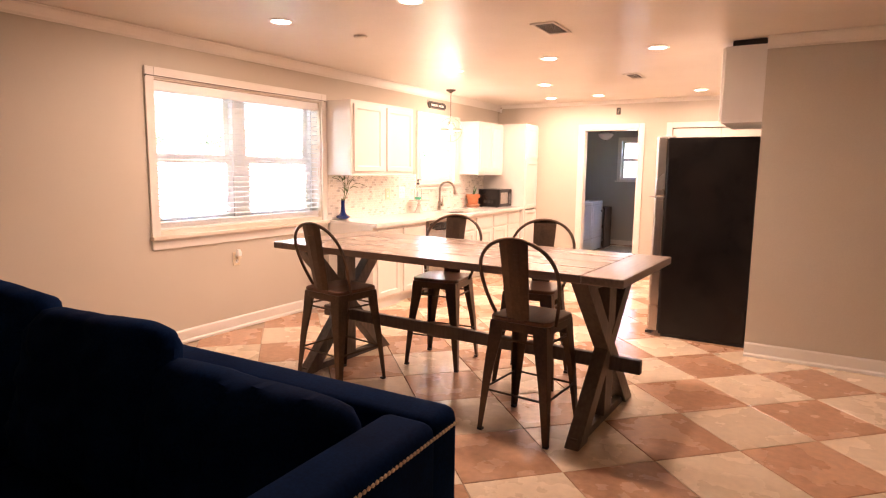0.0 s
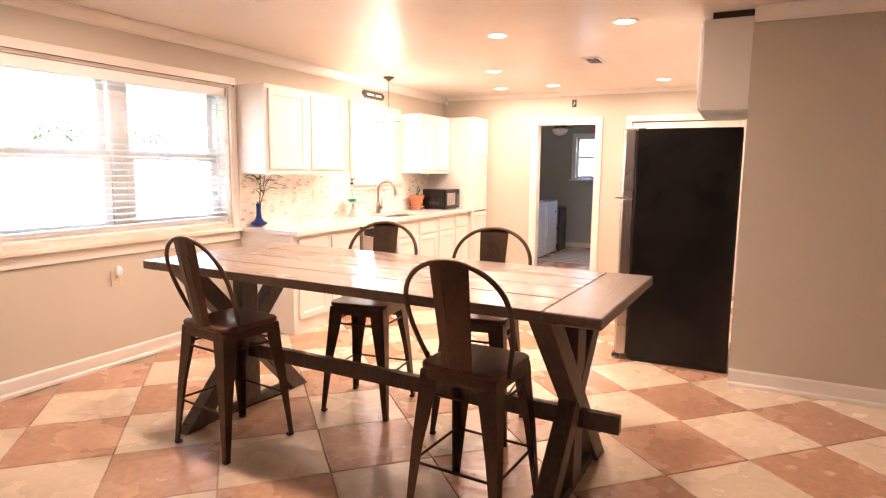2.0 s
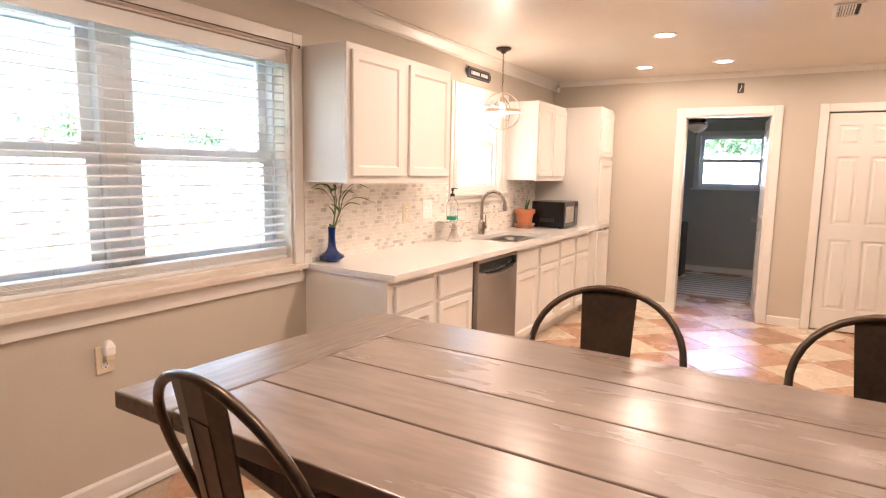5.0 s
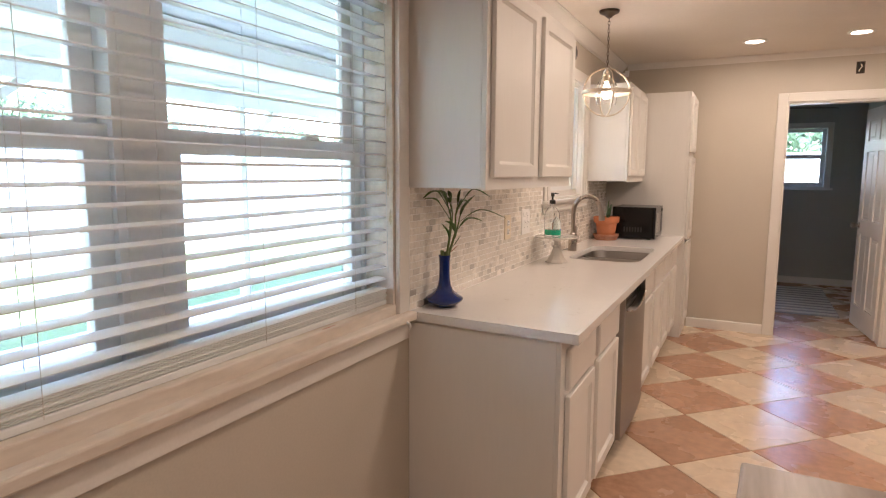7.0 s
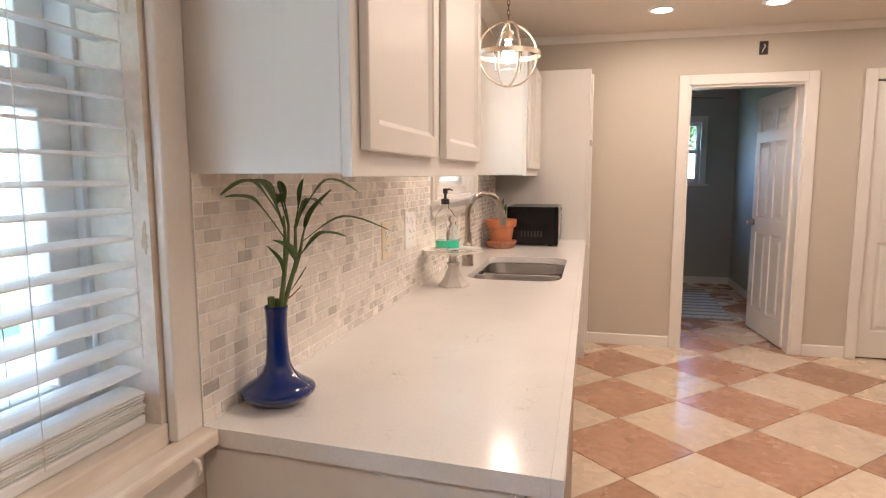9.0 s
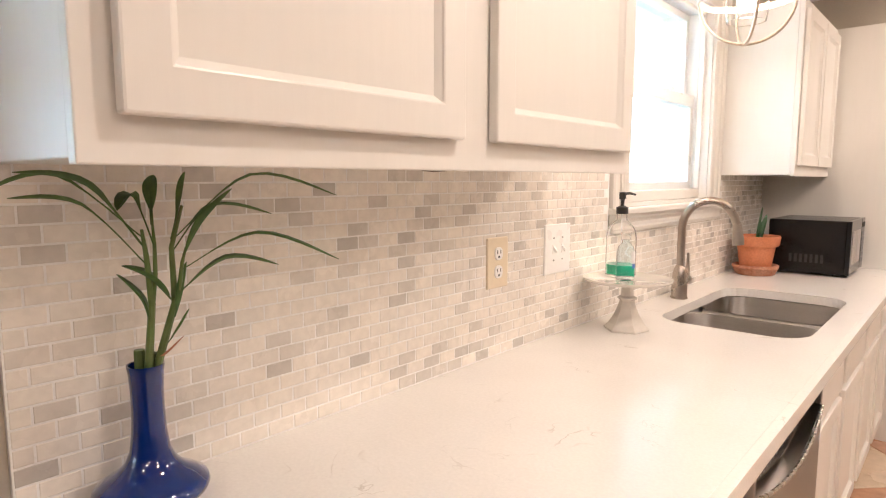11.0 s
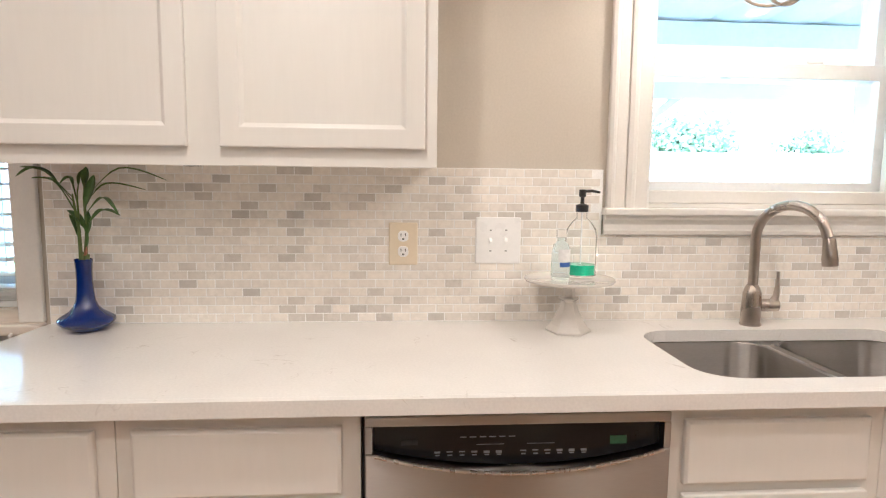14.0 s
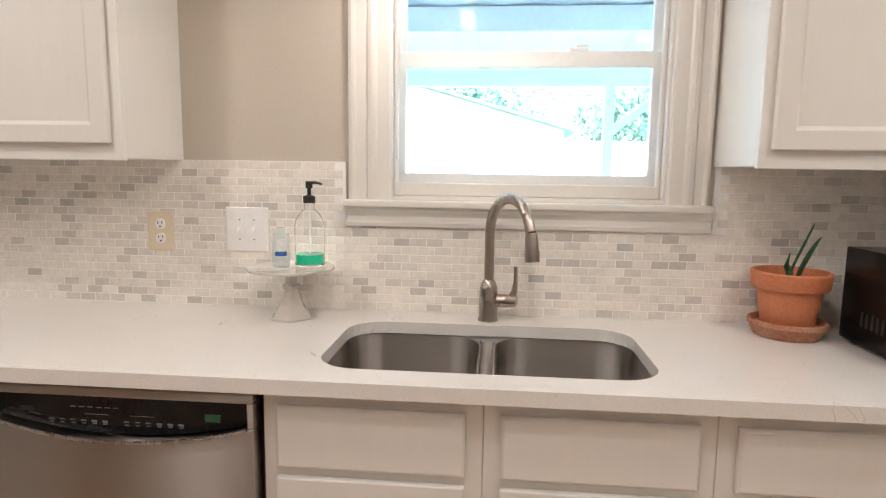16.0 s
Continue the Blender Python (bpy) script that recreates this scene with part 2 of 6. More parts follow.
def marble_tiles():
    """Small polished marble pieces, each with its own grey or cream and cloudy veins."""
    m = surface("marble_tile", (0.920, 0.882, 0.820), 0.26, other=(0.835, 0.796, 0.738), scale=14, amount=0.6, fine=60, fine_amount=0.05, bump=0.05)
    nd, ln = m.node_tree.nodes, m.node_tree.links
    geo = nd.new("ShaderNodeNewGeometry")
    info = nd.new("ShaderNodeObjectInfo")
    add = nd.new("ShaderNodeMath")
    add.operation = "ADD"
    ln.new(geo.outputs["Random Per Island"], add.inputs[0])
    ln.new(info.outputs["Random"], add.inputs[1])
    fr = nd.new("ShaderNodeMath")
    fr.operation = "FRACT"
    ln.new(add.outputs[0], fr.inputs[0])
    cr = nd.new("ShaderNodeValToRGB")
    cr.color_ramp.interpolation = "LINEAR"
    e = cr.color_ramp.elements
    e[0].position, e[0].color = 0.0, (0.62, 0.61, 0.605, 1)
    e[1].position, e[1].color = 1.0, (1.0, 0.98, 0.95, 1)
    for p, c in ((0.06, (0.73, 0.715, 0.70, 1)), (0.16, (0.84, 0.825, 0.805, 1)), (0.34, (0.94, 0.925, 0.905, 1)), (0.70, (0.985, 0.97, 0.95, 1))):
        el = e.new(p)
        el.color = c
    ln.new(fr.outputs[0], cr.inputs[0])
    mul = nd.new("ShaderNodeMix")
    mul.data_type, mul.blend_type = "RGBA", "MULTIPLY"
    mul.inputs["Factor"].default_value = 1
    b = nd["Principled BSDF"]
    src = b.inputs["Base Color"].links[0].from_socket
    ln.new(src, mul.inputs["A"])
    ln.new(cr.outputs[0], mul.inputs["B"])
    ln.new(mul.outputs["Result"], b.inputs["Base Color"])
    return m


M_WALL = surface("greige_wall_paint", (0.575, 0.525, 0.445), 0.6, other=(0.545, 0.495, 0.415), scale=1.5, amount=0.6, fine=140, fine_amount=0.03, bump=0.12, bump_scale=180)
M_LAUNDRY = surface("grey_wall_paint", (0.47, 0.47, 0.44), 0.65, scale=1.5, amount=0.25, fine=140, fine_amount=0.03, bump=0.12, bump_scale=180)
M_CEIL = surface("ceiling_paint", (0.76, 0.70, 0.62), 0.36, other=(0.72, 0.66, 0.58), scale=2.2, amount=0.6, fine=60, fine_amount=0.02, bump=0.35, bump_scale=9)
M_TRIM = surface("white_trim_paint", (0.80, 0.77, 0.72), 0.35, other=(0.74, 0.71, 0.66), scale=4, amount=0.5, fine=120, fine_amount=0.02, bump=0.06)
M_WORN = surface("worn_white_sill_paint", (0.78, 0.72, 0.64), 0.5, other=(0.52, 0.40, 0.29), scale=11, amount=0.5, fine=60, fine_amount=0.06, bump=0.25, stretch=(1, 0.25, 1))
M_VINYL = surface("white_window_vinyl", (0.86, 0.87, 0.86), 0.3, scale=5, amount=0.2, fine=80, fine_amount=0.02, bump=0.0)
M_CAB = surface("white_cabinet_paint", (0.80, 0.78, 0.74), 0.36, other=(0.74, 0.72, 0.68), scale=3, amount=0.5, fine=70, fine_amount=0.010, bump=0.05, stretch=(1, 1, 0.12))
# near-black colour that stands for the shade inside narrow gaps
M_GAP_SHADE = surface("gap_shade", (0.05, 0.045, 0.04), 0.8, bump=0)
M_QUARTZ = surface("white_quartz", (0.80, 0.78, 0.75), 0.16, other=(0.70, 0.68, 0.66), scale=5, amount=0.35, fine=160, fine_amount=0.035, bump=0.0, rough_var=0.04)
vein_quartz(M_QUARTZ)
M_MARBLE = marble_tiles()
M_GROUT = surface("tile_grout", (0.95, 0.935, 0.905), 0.8, scale=20, amount=0.4, fine=200, fine_amount=0.05, bump=0.15)
M_TILE_D = surface("terracotta_floor_tile", (0.43, 0.245, 0.15), 0.27, other=(0.53, 0.33, 0.215), scale=3.2, amount=0.75, fine=22, fine_amount=0.14, bump=0.10, random_var=0.10, rough_var=0.07)
M_TILE_L = surface("cream_floor_tile", (0.69, 0.575, 0.435), 0.27, other=(0.61, 0.475, 0.34), scale=3.2, amount=0.75, fine=22, fine_amount=0.07, bump=0.10, random_var=0.06, rough_var=0.07)
M_FGROUT = surface("floor_grout", (0.47, 0.36, 0.26), 0.85, scale=12, amount=0.5, bump=0.2)
M_TABLE = surface("grey_stained_pine", (0.250, 0.194, 0.157), 0.27, other=(0.180, 0.139, 0.113), scale=4, amount=0.7, fine=22, fine_amount=0.10, bump=0.06, stretch=(0.35, 1.8, 1.8), random_var=0.08)
M_TABLE_END = surface("grey_stained_pine_cross", (0.25, 0.195, 0.155), 0.32, other=(0.17, 0.13, 0.105), scale=4, amount=0.8, fine=26, fine_amount=0.22, bump=0.12, stretch=(2.2, 0.25, 2.2))
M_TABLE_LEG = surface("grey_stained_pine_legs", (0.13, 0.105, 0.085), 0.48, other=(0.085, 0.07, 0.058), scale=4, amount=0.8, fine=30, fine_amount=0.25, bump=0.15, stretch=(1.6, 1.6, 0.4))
M_IRON = surface("bronzed_steel", (0.085, 0.062, 0.046), 0.36, 0.75, other=(0.14, 0.09, 0.055), scale=7, amount=0.6, fine=60, fine_amount=0.15, bump=0.05)
M_SEAT = surface("dark_elm_seat", (0.085, 0.038, 0.02), 0.34, other=(0.14, 0.062, 0.03), scale=5, amount=0.9, fine=28, fine_amount=0.3, bump=0.08, stretch=(3, 0.4, 1))
M_VELVET = surface("navy_velvet", (0.0012, 0.0095, 0.043), 0.9, other=(0.0022, 0.019, 0.082), scale=4, amount=0.8, fine=120, fine_amount=0.2, bump=0.25, bump_scale=14, sheen=0.0, specular=0.03)
M_NAIL = surface("pewter_nailheads", (0.78, 0.70, 0.58), 0.35, 0.9, bump=0)
M_STEEL = surface("brushed_steel", (0.40, 0.375, 0.35), 0.36, 1.0, other=(0.37, 0.345, 0.32), scale=2, amount=0.25, fine=40, fine_amount=0.02, bump=0.0, stretch=(1, 1, 8), aniso=0.98, rough_var=0.01)
M_STEEL_H = surface("brushed_steel_doors", (0.52, 0.49, 0.46), 0.27, 1.0, other=(0.47, 0.44, 0.41), scale=3, amount=0.5, fine=40, fine_amount=0.06, bump=0.02, stretch=(1, 14, 1))
M_SINK = surface("brushed_sink_steel", (0.44, 0.415, 0.39), 0.36, 1.0, other=(0.38, 0.36, 0.335), scale=3, amount=0.5, fine=60, fine_amount=0.06, bump=0.02, stretch=(1, 1, 14), aniso=0.9, rough_var=0.03)
M_NICKEL = surface("brushed_nickel", (0.46, 0.41, 0.36), 0.28, 1.0, scale=6, amount=0.3, fine=60, fine_amount=0.05, bump=0.0)
M_BLACK = surface("black_enamel", (0.008, 0.007, 0.007), 0.22, other=(0.014, 0.012, 0.011), scale=4, amount=0.6, fine=300, fine_amount=0.2, bump=0.06, bump_scale=5, specular=0.28)
M_BLACK_G = surface("black_gloss_plastic", (0.009, 0.009, 0.010), 0.10, scale=4, amount=0.4, fine=120, fine_amount=0.1, bump=0.0, specular=0.28)
M_BLACK_M = surface("black_matt_plastic", (0.022, 0.021, 0.021), 0.5, scale=8, amount=0.4, fine=120, fine_amount=0.15, bump=0.05)
M_GREY_P = surface("grey_print", (0.20, 0.20, 0.20), 0.5, bump=0)
M_WHITE_P = surface("white_plastic", (0.92, 0.91, 0.89), 0.3, scale=8, amount=0.15, fine=80, fine_amount=0.02, bump=0.0)
M_IVORY = surface("ivory_plastic", (0.80, 0.70, 0.53), 0.35, scale=8, amount=0.2, fine=80, fine_amount=0.02, bump=0.0)
M_DARK = surface("dark_slot", (0.02, 0.018, 0.016), 0.7, bump=0)
M_BLUE = surface("cobalt_glaze", (0.0025, 0.021, 0.16), 0.06, other=(0.002, 0.015, 0.115), scale=9, amount=0.6, fine=50, fine_amount=0.1, bump=0.02, coat=0.6)
M_LEAF = surface("bamboo_leaf", (0.045, 0.105, 0.022), 0.4, other=(0.085, 0.155, 0.035), scale=18, amount=0.8, fine=80, fine_amount=0.2, bump=0.05)
M_STEM = surface("bamboo_stem", (0.10, 0.17, 0.045), 0.42, other=(0.15, 0.16, 0.06), scale=25, amount=0.7, fine=80, fine_amount=0.15, bump=0.05)
M_SNAKE = surface("snake_plant_leaf", (0.05, 0.13, 0.04), 0.38, other=(0.015, 0.045, 0.02), scale=30, amount=0.9, fine=70, fine_amount=0.15, bump=0.05, stretch=(0.5, 0.5, 2.4))
M_TERRA = surface("terracotta", (0.52, 0.17, 0.065), 0.7, other=(0.60, 0.26, 0.13), scale=9, amount=0.6, fine=120, fine_amount=0.1, bump=0.12)
M_SAUCER = surface("weathered_terracotta", (0.36, 0.13, 0.06), 0.75, other=(0.50, 0.30, 0.20), scale=22, amount=0.8, fine=110, fine_amount=0.2, bump=0.2)
M_SOIL = surface("potting_soil", (0.03, 0.02, 0.013), 0.95, scale=60, amount=0.8, fine=250, fine_amount=0.4, bump=0.5)
M_STAND = surface("milk_glass_stand", (0.74, 0.70, 0.64), 0.12, scale=6, amount=0.3, fine=60, fine_amount=0.02, bump=0.0, coat=0.4)
M_STAND.node_tree.nodes["Principled BSDF"].inputs["Transmission Weight"].default_value = 0.12
M_GLASS = glass("clear_glass", (1, 1, 1), 0.0, 1.09)
M_PANE = glass("window_glass", (0.97, 0.99, 0.98), 0.0, 1.3)
M_SOAP = surface("green_soap", (0.05, 0.44, 0.24), 0.15, scale=9, amount=0.2, fine=60, fine_amount=0.04, bump=0.0)
M_GEL = glass("sanitizer_gel", (0.80, 0.90, 0.95), 0.0, 1.12)
M_LABEL = surface("white_paper_label", (0.8, 0.8, 0.8), 0.5, bump=0)
M_LABEL_B = surface("blue_paper_label", (0.05, 0.14, 0.45), 0.5, bump=0)
M_BLIND = surface("white_faux_wood_slat", (0.85, 0.87, 0.87), 0.38, scale=4, amount=0.25, fine=60, fine_amount=0.02, bump=0.03, stretch=(1, 0.1, 1))
M_CORD = surface("white_cord", (0.75, 0.73, 0.69), 0.8, bump=0)
M_RED = surface("rust_smear", (0.46, 0.17, 0.09), 0.6, other=(0.64, 0.46, 0.34), scale=90, amount=0.9, bump=0)
M_CHIP = surface("bare_tan_wood_chip", (0.50, 0.40, 0.26), 0.7, other=(0.62, 0.54, 0.42), scale=40, amount=0.8, bump=0.2)
M_LENS = glow("lamp_lens", LAMP_COLOUR, 0.8)
M_BULB = glow("bulb_glass", LAMP_COLOUR, 1.0)
M_LED = surface("green_display", (0.035, 0.12, 0.06), 0.25, scale=40, amount=0.3, bump=0)
M_BRONZE = surface("dark_bronze", (0.10, 0.075, 0.055), 0.35, 0.8, scale=8, amount=0.4, bump=0.0)
M_RING = surface("champagne_nickel", (0.62, 0.53, 0.42), 0.3, 1.0, scale=8, amount=0.3, bump=0.0)
M_APPL = surface("white_appliance_enamel", (0.80, 0.81, 0.82), 0.22, scale=4, amount=0.15, fine=60, fine_amount=0.01, bump=0.0)
M_SHELF = surface("dark_stained_shelf", (0.08, 0.055, 0.038), 0.5, scale=6, amount=0.6, fine=40, fine_amount=0.25, stretch=(2, 0.4, 1))
M_RUG_L = surface("cream_rug_weave", (0.62, 0.58, 0.52), 0.95, scale=20, amount=0.5, fine=260, fine_amount=0.2, bump=0.5)
M_RUG_D = surface("grey_rug_weave", (0.28, 0.26, 0.24), 0.95, scale=20, amount=0.5, fine=260, fine_amount=0.2, bump=0.5)
M_CONCRETE = surface("patio_concrete", (0.50, 0.49, 0.465), 0.85, other=(0.42, 0.41, 0.385), scale=1.2, amount=0.7, fine=60, fine_amount=0.12, bump=0.2)
M_GRASS = surface("lawn", (0.06, 0.105, 0.03), 0.9, other=(0.10, 0.13, 0.05), scale=0.7, amount=0.8, fine=35, fine_amount=0.35, bump=0.6)
M_FENCE = surface("weathered_fence_board", (0.40, 0.385, 0.36), 0.85, other=(0.24, 0.22, 0.20), scale=2.5, amount=0.7, fine=25, fine_amount=0.18, bump=0.2, stretch=(3, 3, 0.4), random_var=0.15)
M_PATIO = surface("white_patio_metal", (0.80, 0.785, 0.75), 0.45, scale=1.5, amount=0.3, fine=40, fine_amount=0.03, bump=0.0)
M_BARK = surface("tree_bark", (0.12, 0.085, 0.06), 0.9, scale=8, amount=0.7, fine=40, fine_amount=0.3, bump=0.5, stretch=(2, 2, 0.4))
M_CROWN = foliage("tree_leaves", (0.095, 0.12, 0.075), (0.13, 0.165, 0.105))
M_SIDING = surface("pale_siding", (0.66, 0.64, 0.60), 0.7, scale=1, amount=0.4, fine=30, fine_amount=0.06, bump=0.1)
M_SHINGLE = surface("pale_grey_shingles", (0.40, 0.38, 0.36), 0.9, scale=2, amount=0.6, fine=25, fine_amount=0.25, bump=0.4)
M_WRAP = surface("closet_pull_metal", (0.60, 0.52, 0.42), 0.3, 1.0, bump=0)

# ---- the large structure ----
WIN1 = (-1.89, -0.050, 0.905, 2.095)
WIN2 = (1.838, 2.696, 1.252, 2.085)
LWIN = (1.17, 2.01, 1.275, 2.015)
DOOR = (1.411, 2.213, 0.0, 2.035)
CLOSET = (2.655, 3.885, 0.0, 2.035)
NORTH = 4.07


def structure(name, bm, material, label, category, bevel=0.0):
    return tagged(part(name, bm, material, None, "", False, bevel), label, category, "", "structure")


structure("wall_west", slab(-8.0, 7.32, 0.0, CEIL, [WIN1, WIN2], -0.24, 0.0, "x"), M_WALL, "greige painted wall with two white framed windows", "wall")
structure("wall_north", slab(0.0, 3.955, 0.0, CEIL, [DOOR, CLOSET], NORTH, NORTH + 0.12, "y"), M_WALL, "greige painted wall with a doorway and closet", "wall")
structure("wall_east", slab(0.455, 5.1, 0.0, CEIL, [], 3.955, 4.075, "x"), M_WALL, "greige painted wall behind the refrigerator", "wall")
structure("wall_partition", slab(4.075, 7.0, 0.0, CEIL, [], 0.455, 0.575, "y"), M_WALL, "plain greige painted living room wall", "wall")
# the next two walls are out of view, added to close the room
structure("wall_living_east", slab(-8.0, 0.575, 0.0, CEIL, [], 7.0, 7.12, "x"), M_WALL, "unseen plain greige wall closing the living room", "wall")
structure("wall_south", slab(-0.16, 7.12, 0.0, CEIL, [], -8.12, -8.0, "y"), M_WALL, "unseen plain greige wall closing the south end", "wall")
structure("wall_laundry_north", slab(0.0, 2.54, 0.0, CEIL, [LWIN], 7.20, 7.32, "y"), M_LAUNDRY, "grey painted laundry wall with a window", "wall")
structure("wall_laundry_east", slab(4.19, 7.20, 0.0, CEIL, [], 2.42, 2.54, "x"), M_LAUNDRY, "grey painted laundry side wall", "wall")
structure("wall_laundry_skin", slab(0.004, 2.42, 0.0, CEIL, [(DOOR[0] - 0.05, DOOR[1] + 0.05, 0.0, 2.09)], NORTH + 0.124, NORTH + 0.134, "y"), M_LAUNDRY, "grey painted back of the kitchen wall", "wall")
structure("wall_laundry_west", slab(4.204, 7.196, 0.0, CEIL, [], 0.004, 0.014, "x"), M_LAUNDRY, "grey painted laundry wall behind the machines", "wall")
structure("wall_closet_back", slab(2.54, 3.955, 0.0, CEIL, [], 4.98, 5.1, "y"), M_WALL, "plain closet back wall", "wall")
ceiling = structure("ceiling", boxes((-0.24, 7.12, -8.12, 7.32, CEIL, CEIL + 0.08)), M_CEIL, "warm white textured ceiling with recessed lights", "ceiling")
# out of view; added above the ceiling to block sun and sky
structure("roof", boxes((-0.75, 7.6, -8.6, 7.9, 2.56, 2.72)), M_SHINGLE, "unseen plain low roof that blocks sun over the house", "roof")

floor = structure("floor", boxes((-0.24, 7.12, -8.12, 7.32, -0.12, -0.008)), M_FGROUT, "diagonal checkerboard floor of terracotta and cream tiles", "floor")


def trim_run(name, label, profile, axis, a, b, category="trim", material=M_TRIM):
    bm = bmesh.new()
    prism(bm, profile, axis, a, b)
    return structure(name, bm, material, label, category)


CROWN = [(0, 0), (0, -0.085), (0.010, -0.085), (0.016, -0.068), (0.034, -0.048), (0.058, -0.022), (0.064, -0.010), (0.072, -0.008), (0.072, 0)]
trim_run("crown_west", "cream painted crown moulding along the ceiling", [(x + 0.0005, CEIL - 0.001 + z) for x, z in CROWN], "y", -8.0, NORTH)
trim_run("crown_north", "cream painted crown moulding along the ceiling", [(NORTH - 0.0005 - x * 0.6, CEIL - 0.001 + z * 0.6) for x, z in CROWN], "x", 0.072, 3.955)
trim_run("crown_partition", "cream painted crown moulding along the ceiling", [(0.4545 - x, CEIL - 0.001 + z) for x, z in CROWN], "x", 3.955, 7.0)
BASE = [(0, 0), (0, 0.112), (0.006, 0.112), (0.012, 0.100), (0.014, 0.03), (0.024, 0.018), (0.026, 0)]
BASE_S = [(0, 0), (0, 0.088), (0.007, 0.088), (0.012, 0.080), (0.013, 0)]
trim_run("baseboard_west", "white painted baseboard with a shoe moulding", [(x + 0.0005, z) for x, z in BASE], "y", -8.0, 0.018)
trim_run("baseboard_north_a", "white painted baseboard", [(NORTH - 0.0005 - x, z) for x, z in BASE_S], "x", 0.70, DOOR[0] - 0.078)
trim_run("baseboard_north_b", "white painted baseboard", [(NORTH - 0.0005 - x, z) for x, z in BASE_S], "x", DOOR[1] + 0.078, CLOSET[0] - 0.078)
trim_run("baseboard_partition", "white painted baseboard with a shoe moulding", [(0.4545 - x, z) for x, z in BASE], "x", 3.955, 7.0)
trim_run("baseboard_laundry_north", "white painted laundry baseboard", [(7.1995 - x, z) for x, z in BASE_S], "x", 0.02, 2.42)
trim_run("baseboard_laundry_east", "white painted laundry baseboard", [(2.4195 - x, z) for x, z in BASE_S], "y", 4.21, 7.186)


# ---- windows ----
def sash(parent, name, x0, x1, y0, y1, z0, z1, rail, glass_at, head=0.0, foot=0.0):
    head, foot = head or rail, foot or rail
    s = part(name, slab(y0, y1, z0, z1, [(y0 + rail, y1 - rail, z0 + foot, z1 - head)], x0, x1, "x"), M_VINYL, parent, "white vinyl sash", bevel=0.003)
    p = part("pane", boxes((glass_at - 0.003, glass_at + 0.003, y0 + rail - 0.005, y1 - rail + 0.005, z0 + foot - 0.005, z1 - head + 0.005)), M_PANE, s, "clear window glass")
    p.visible_shadow = False
    return s


def double_hung(parent, y0, y1, z0, z1, meet, x_out=-0.15, fw=0.022, rail=0.045, head=0.0, foot=0.0):
    """Frame and two sashes between y0..y1 and z0..z1, with the meeting rail at height meet."""
    part("window_frame", slab(y0, y1, z0, z1, [(y0 + fw, y1 - fw, z0 + fw, z1 - fw)], x_out, x_out + 0.095, "x"), M_VINYL, parent, bevel=0.002)
    sash(parent, "upper_sash", x_out + 0.015, x_out + 0.045, y0 + fw, y1 - fw, meet - 0.025, z1 - fw, rail - 0.005, x_out + 0.03)
    lower = sash(parent, "lower_sash", x_out + 0.047, x_out + 0.08, y0 + fw, y1 - fw, z0 + fw, meet + 0.025, rail, x_out + 0.062, head, foot)
    bm = bmesh.new()
    for yy in ((y0 + y1) / 2 + 0.16,):
        box(bm, x_out + 0.048, x_out + 0.078, yy - 0.03, yy + 0.03, meet + 0.0255, meet + 0.037)
        box(bm, x_out + 0.055, x_out + 0.07, yy - 0.012, yy + 0.03, meet + 0.037, meet + 0.046)
    part("sash_lock", bm, M_VINYL, lower, "white sash locks", bevel=0.003)


def casing_profile(bm, axis, a, b, at, sign, flat):
    """Moulded casing strip, 75 mm wide, running from a to b; `at` is its inner edge, sign the way outwards."""
    prof = [(0, 0), (0.012, 0), (0.016, 0.008), (0.016, 0.045), (0.022, 0.052), (0.024, 0.062), (0.020, 0.075), (0, 0.075)]
    if axis == "z":
        prism(bm, [(flat + p, at + sign * q) for p, q in prof], "z", a, b)
    else:
        prism(bm, [(flat + p, at + sign * q) for p, q in prof], "y", a, b)


window_1 = thing("window_1", "wide white twin double-hung window with worn paint", "window", (0, 0, 0), kind="structure")
y0, y1, z0, z1 = WIN1
for a, b in ((y0, -1.035), (-0.945, y1)):
    double_hung(window_1, a, b, z0 + 0.03, z1, 1.50, -0.215, 0.022, 0.060)
part("mullion", boxes((-0.215, -0.12, -1.035, -0.945, z0 + 0.03, z1)), M_VINYL, window_1, "white mullion between the twin sashes", bevel=0.003)
part("jamb", boxes((-0.12, -0.001, y0 - 0.001, y0 + 0.010, z0 + 0.03, z1), (-0.12, -0.001, y1 - 0.012, y1 + 0.001, z0 + 0.03, z1), (-0.12, -0.001, y0 + 0.010, y1 - 0.012, z1 - 0.012, z1 + 0.001)), M_WORN, window_1, "worn white jamb lining")
part("inner_sill", boxes((-0.23, 0.004, y0, y1, z0 - 0.03, z0 + 0.03)), M_WORN, window_1, "worn wooden inner sill", bevel=0.004)
part("window_sill", boxes((0.004, 0.052, y0 - 0.085, y1 + 0.075, 0.866, 0.898)), M_WORN, window_1, "white painted sill with chipped edges", bevel=0.006)
part("apron", boxes((0.001, 0.018, y0 - 0.07, y1 + 0.07, 0.79, 0.866)), M_TRIM, window_1, bevel=0.003)
for name, dims in (("casing", (0.001, 0.020, y0 - 0.072, y0, 0.898, z1 + 0.078)), ("casing", (0.001, 0.020, y1, y1 + 0.072, 0.898, z1 + 0.078)), ("casing", (0.001, 0.020, y0 + 0.0005, y1 - 0.0005, z1, z1 + 0.078))):
    part(name, boxes(dims), M_TRIM, window_1, bevel=0.004)

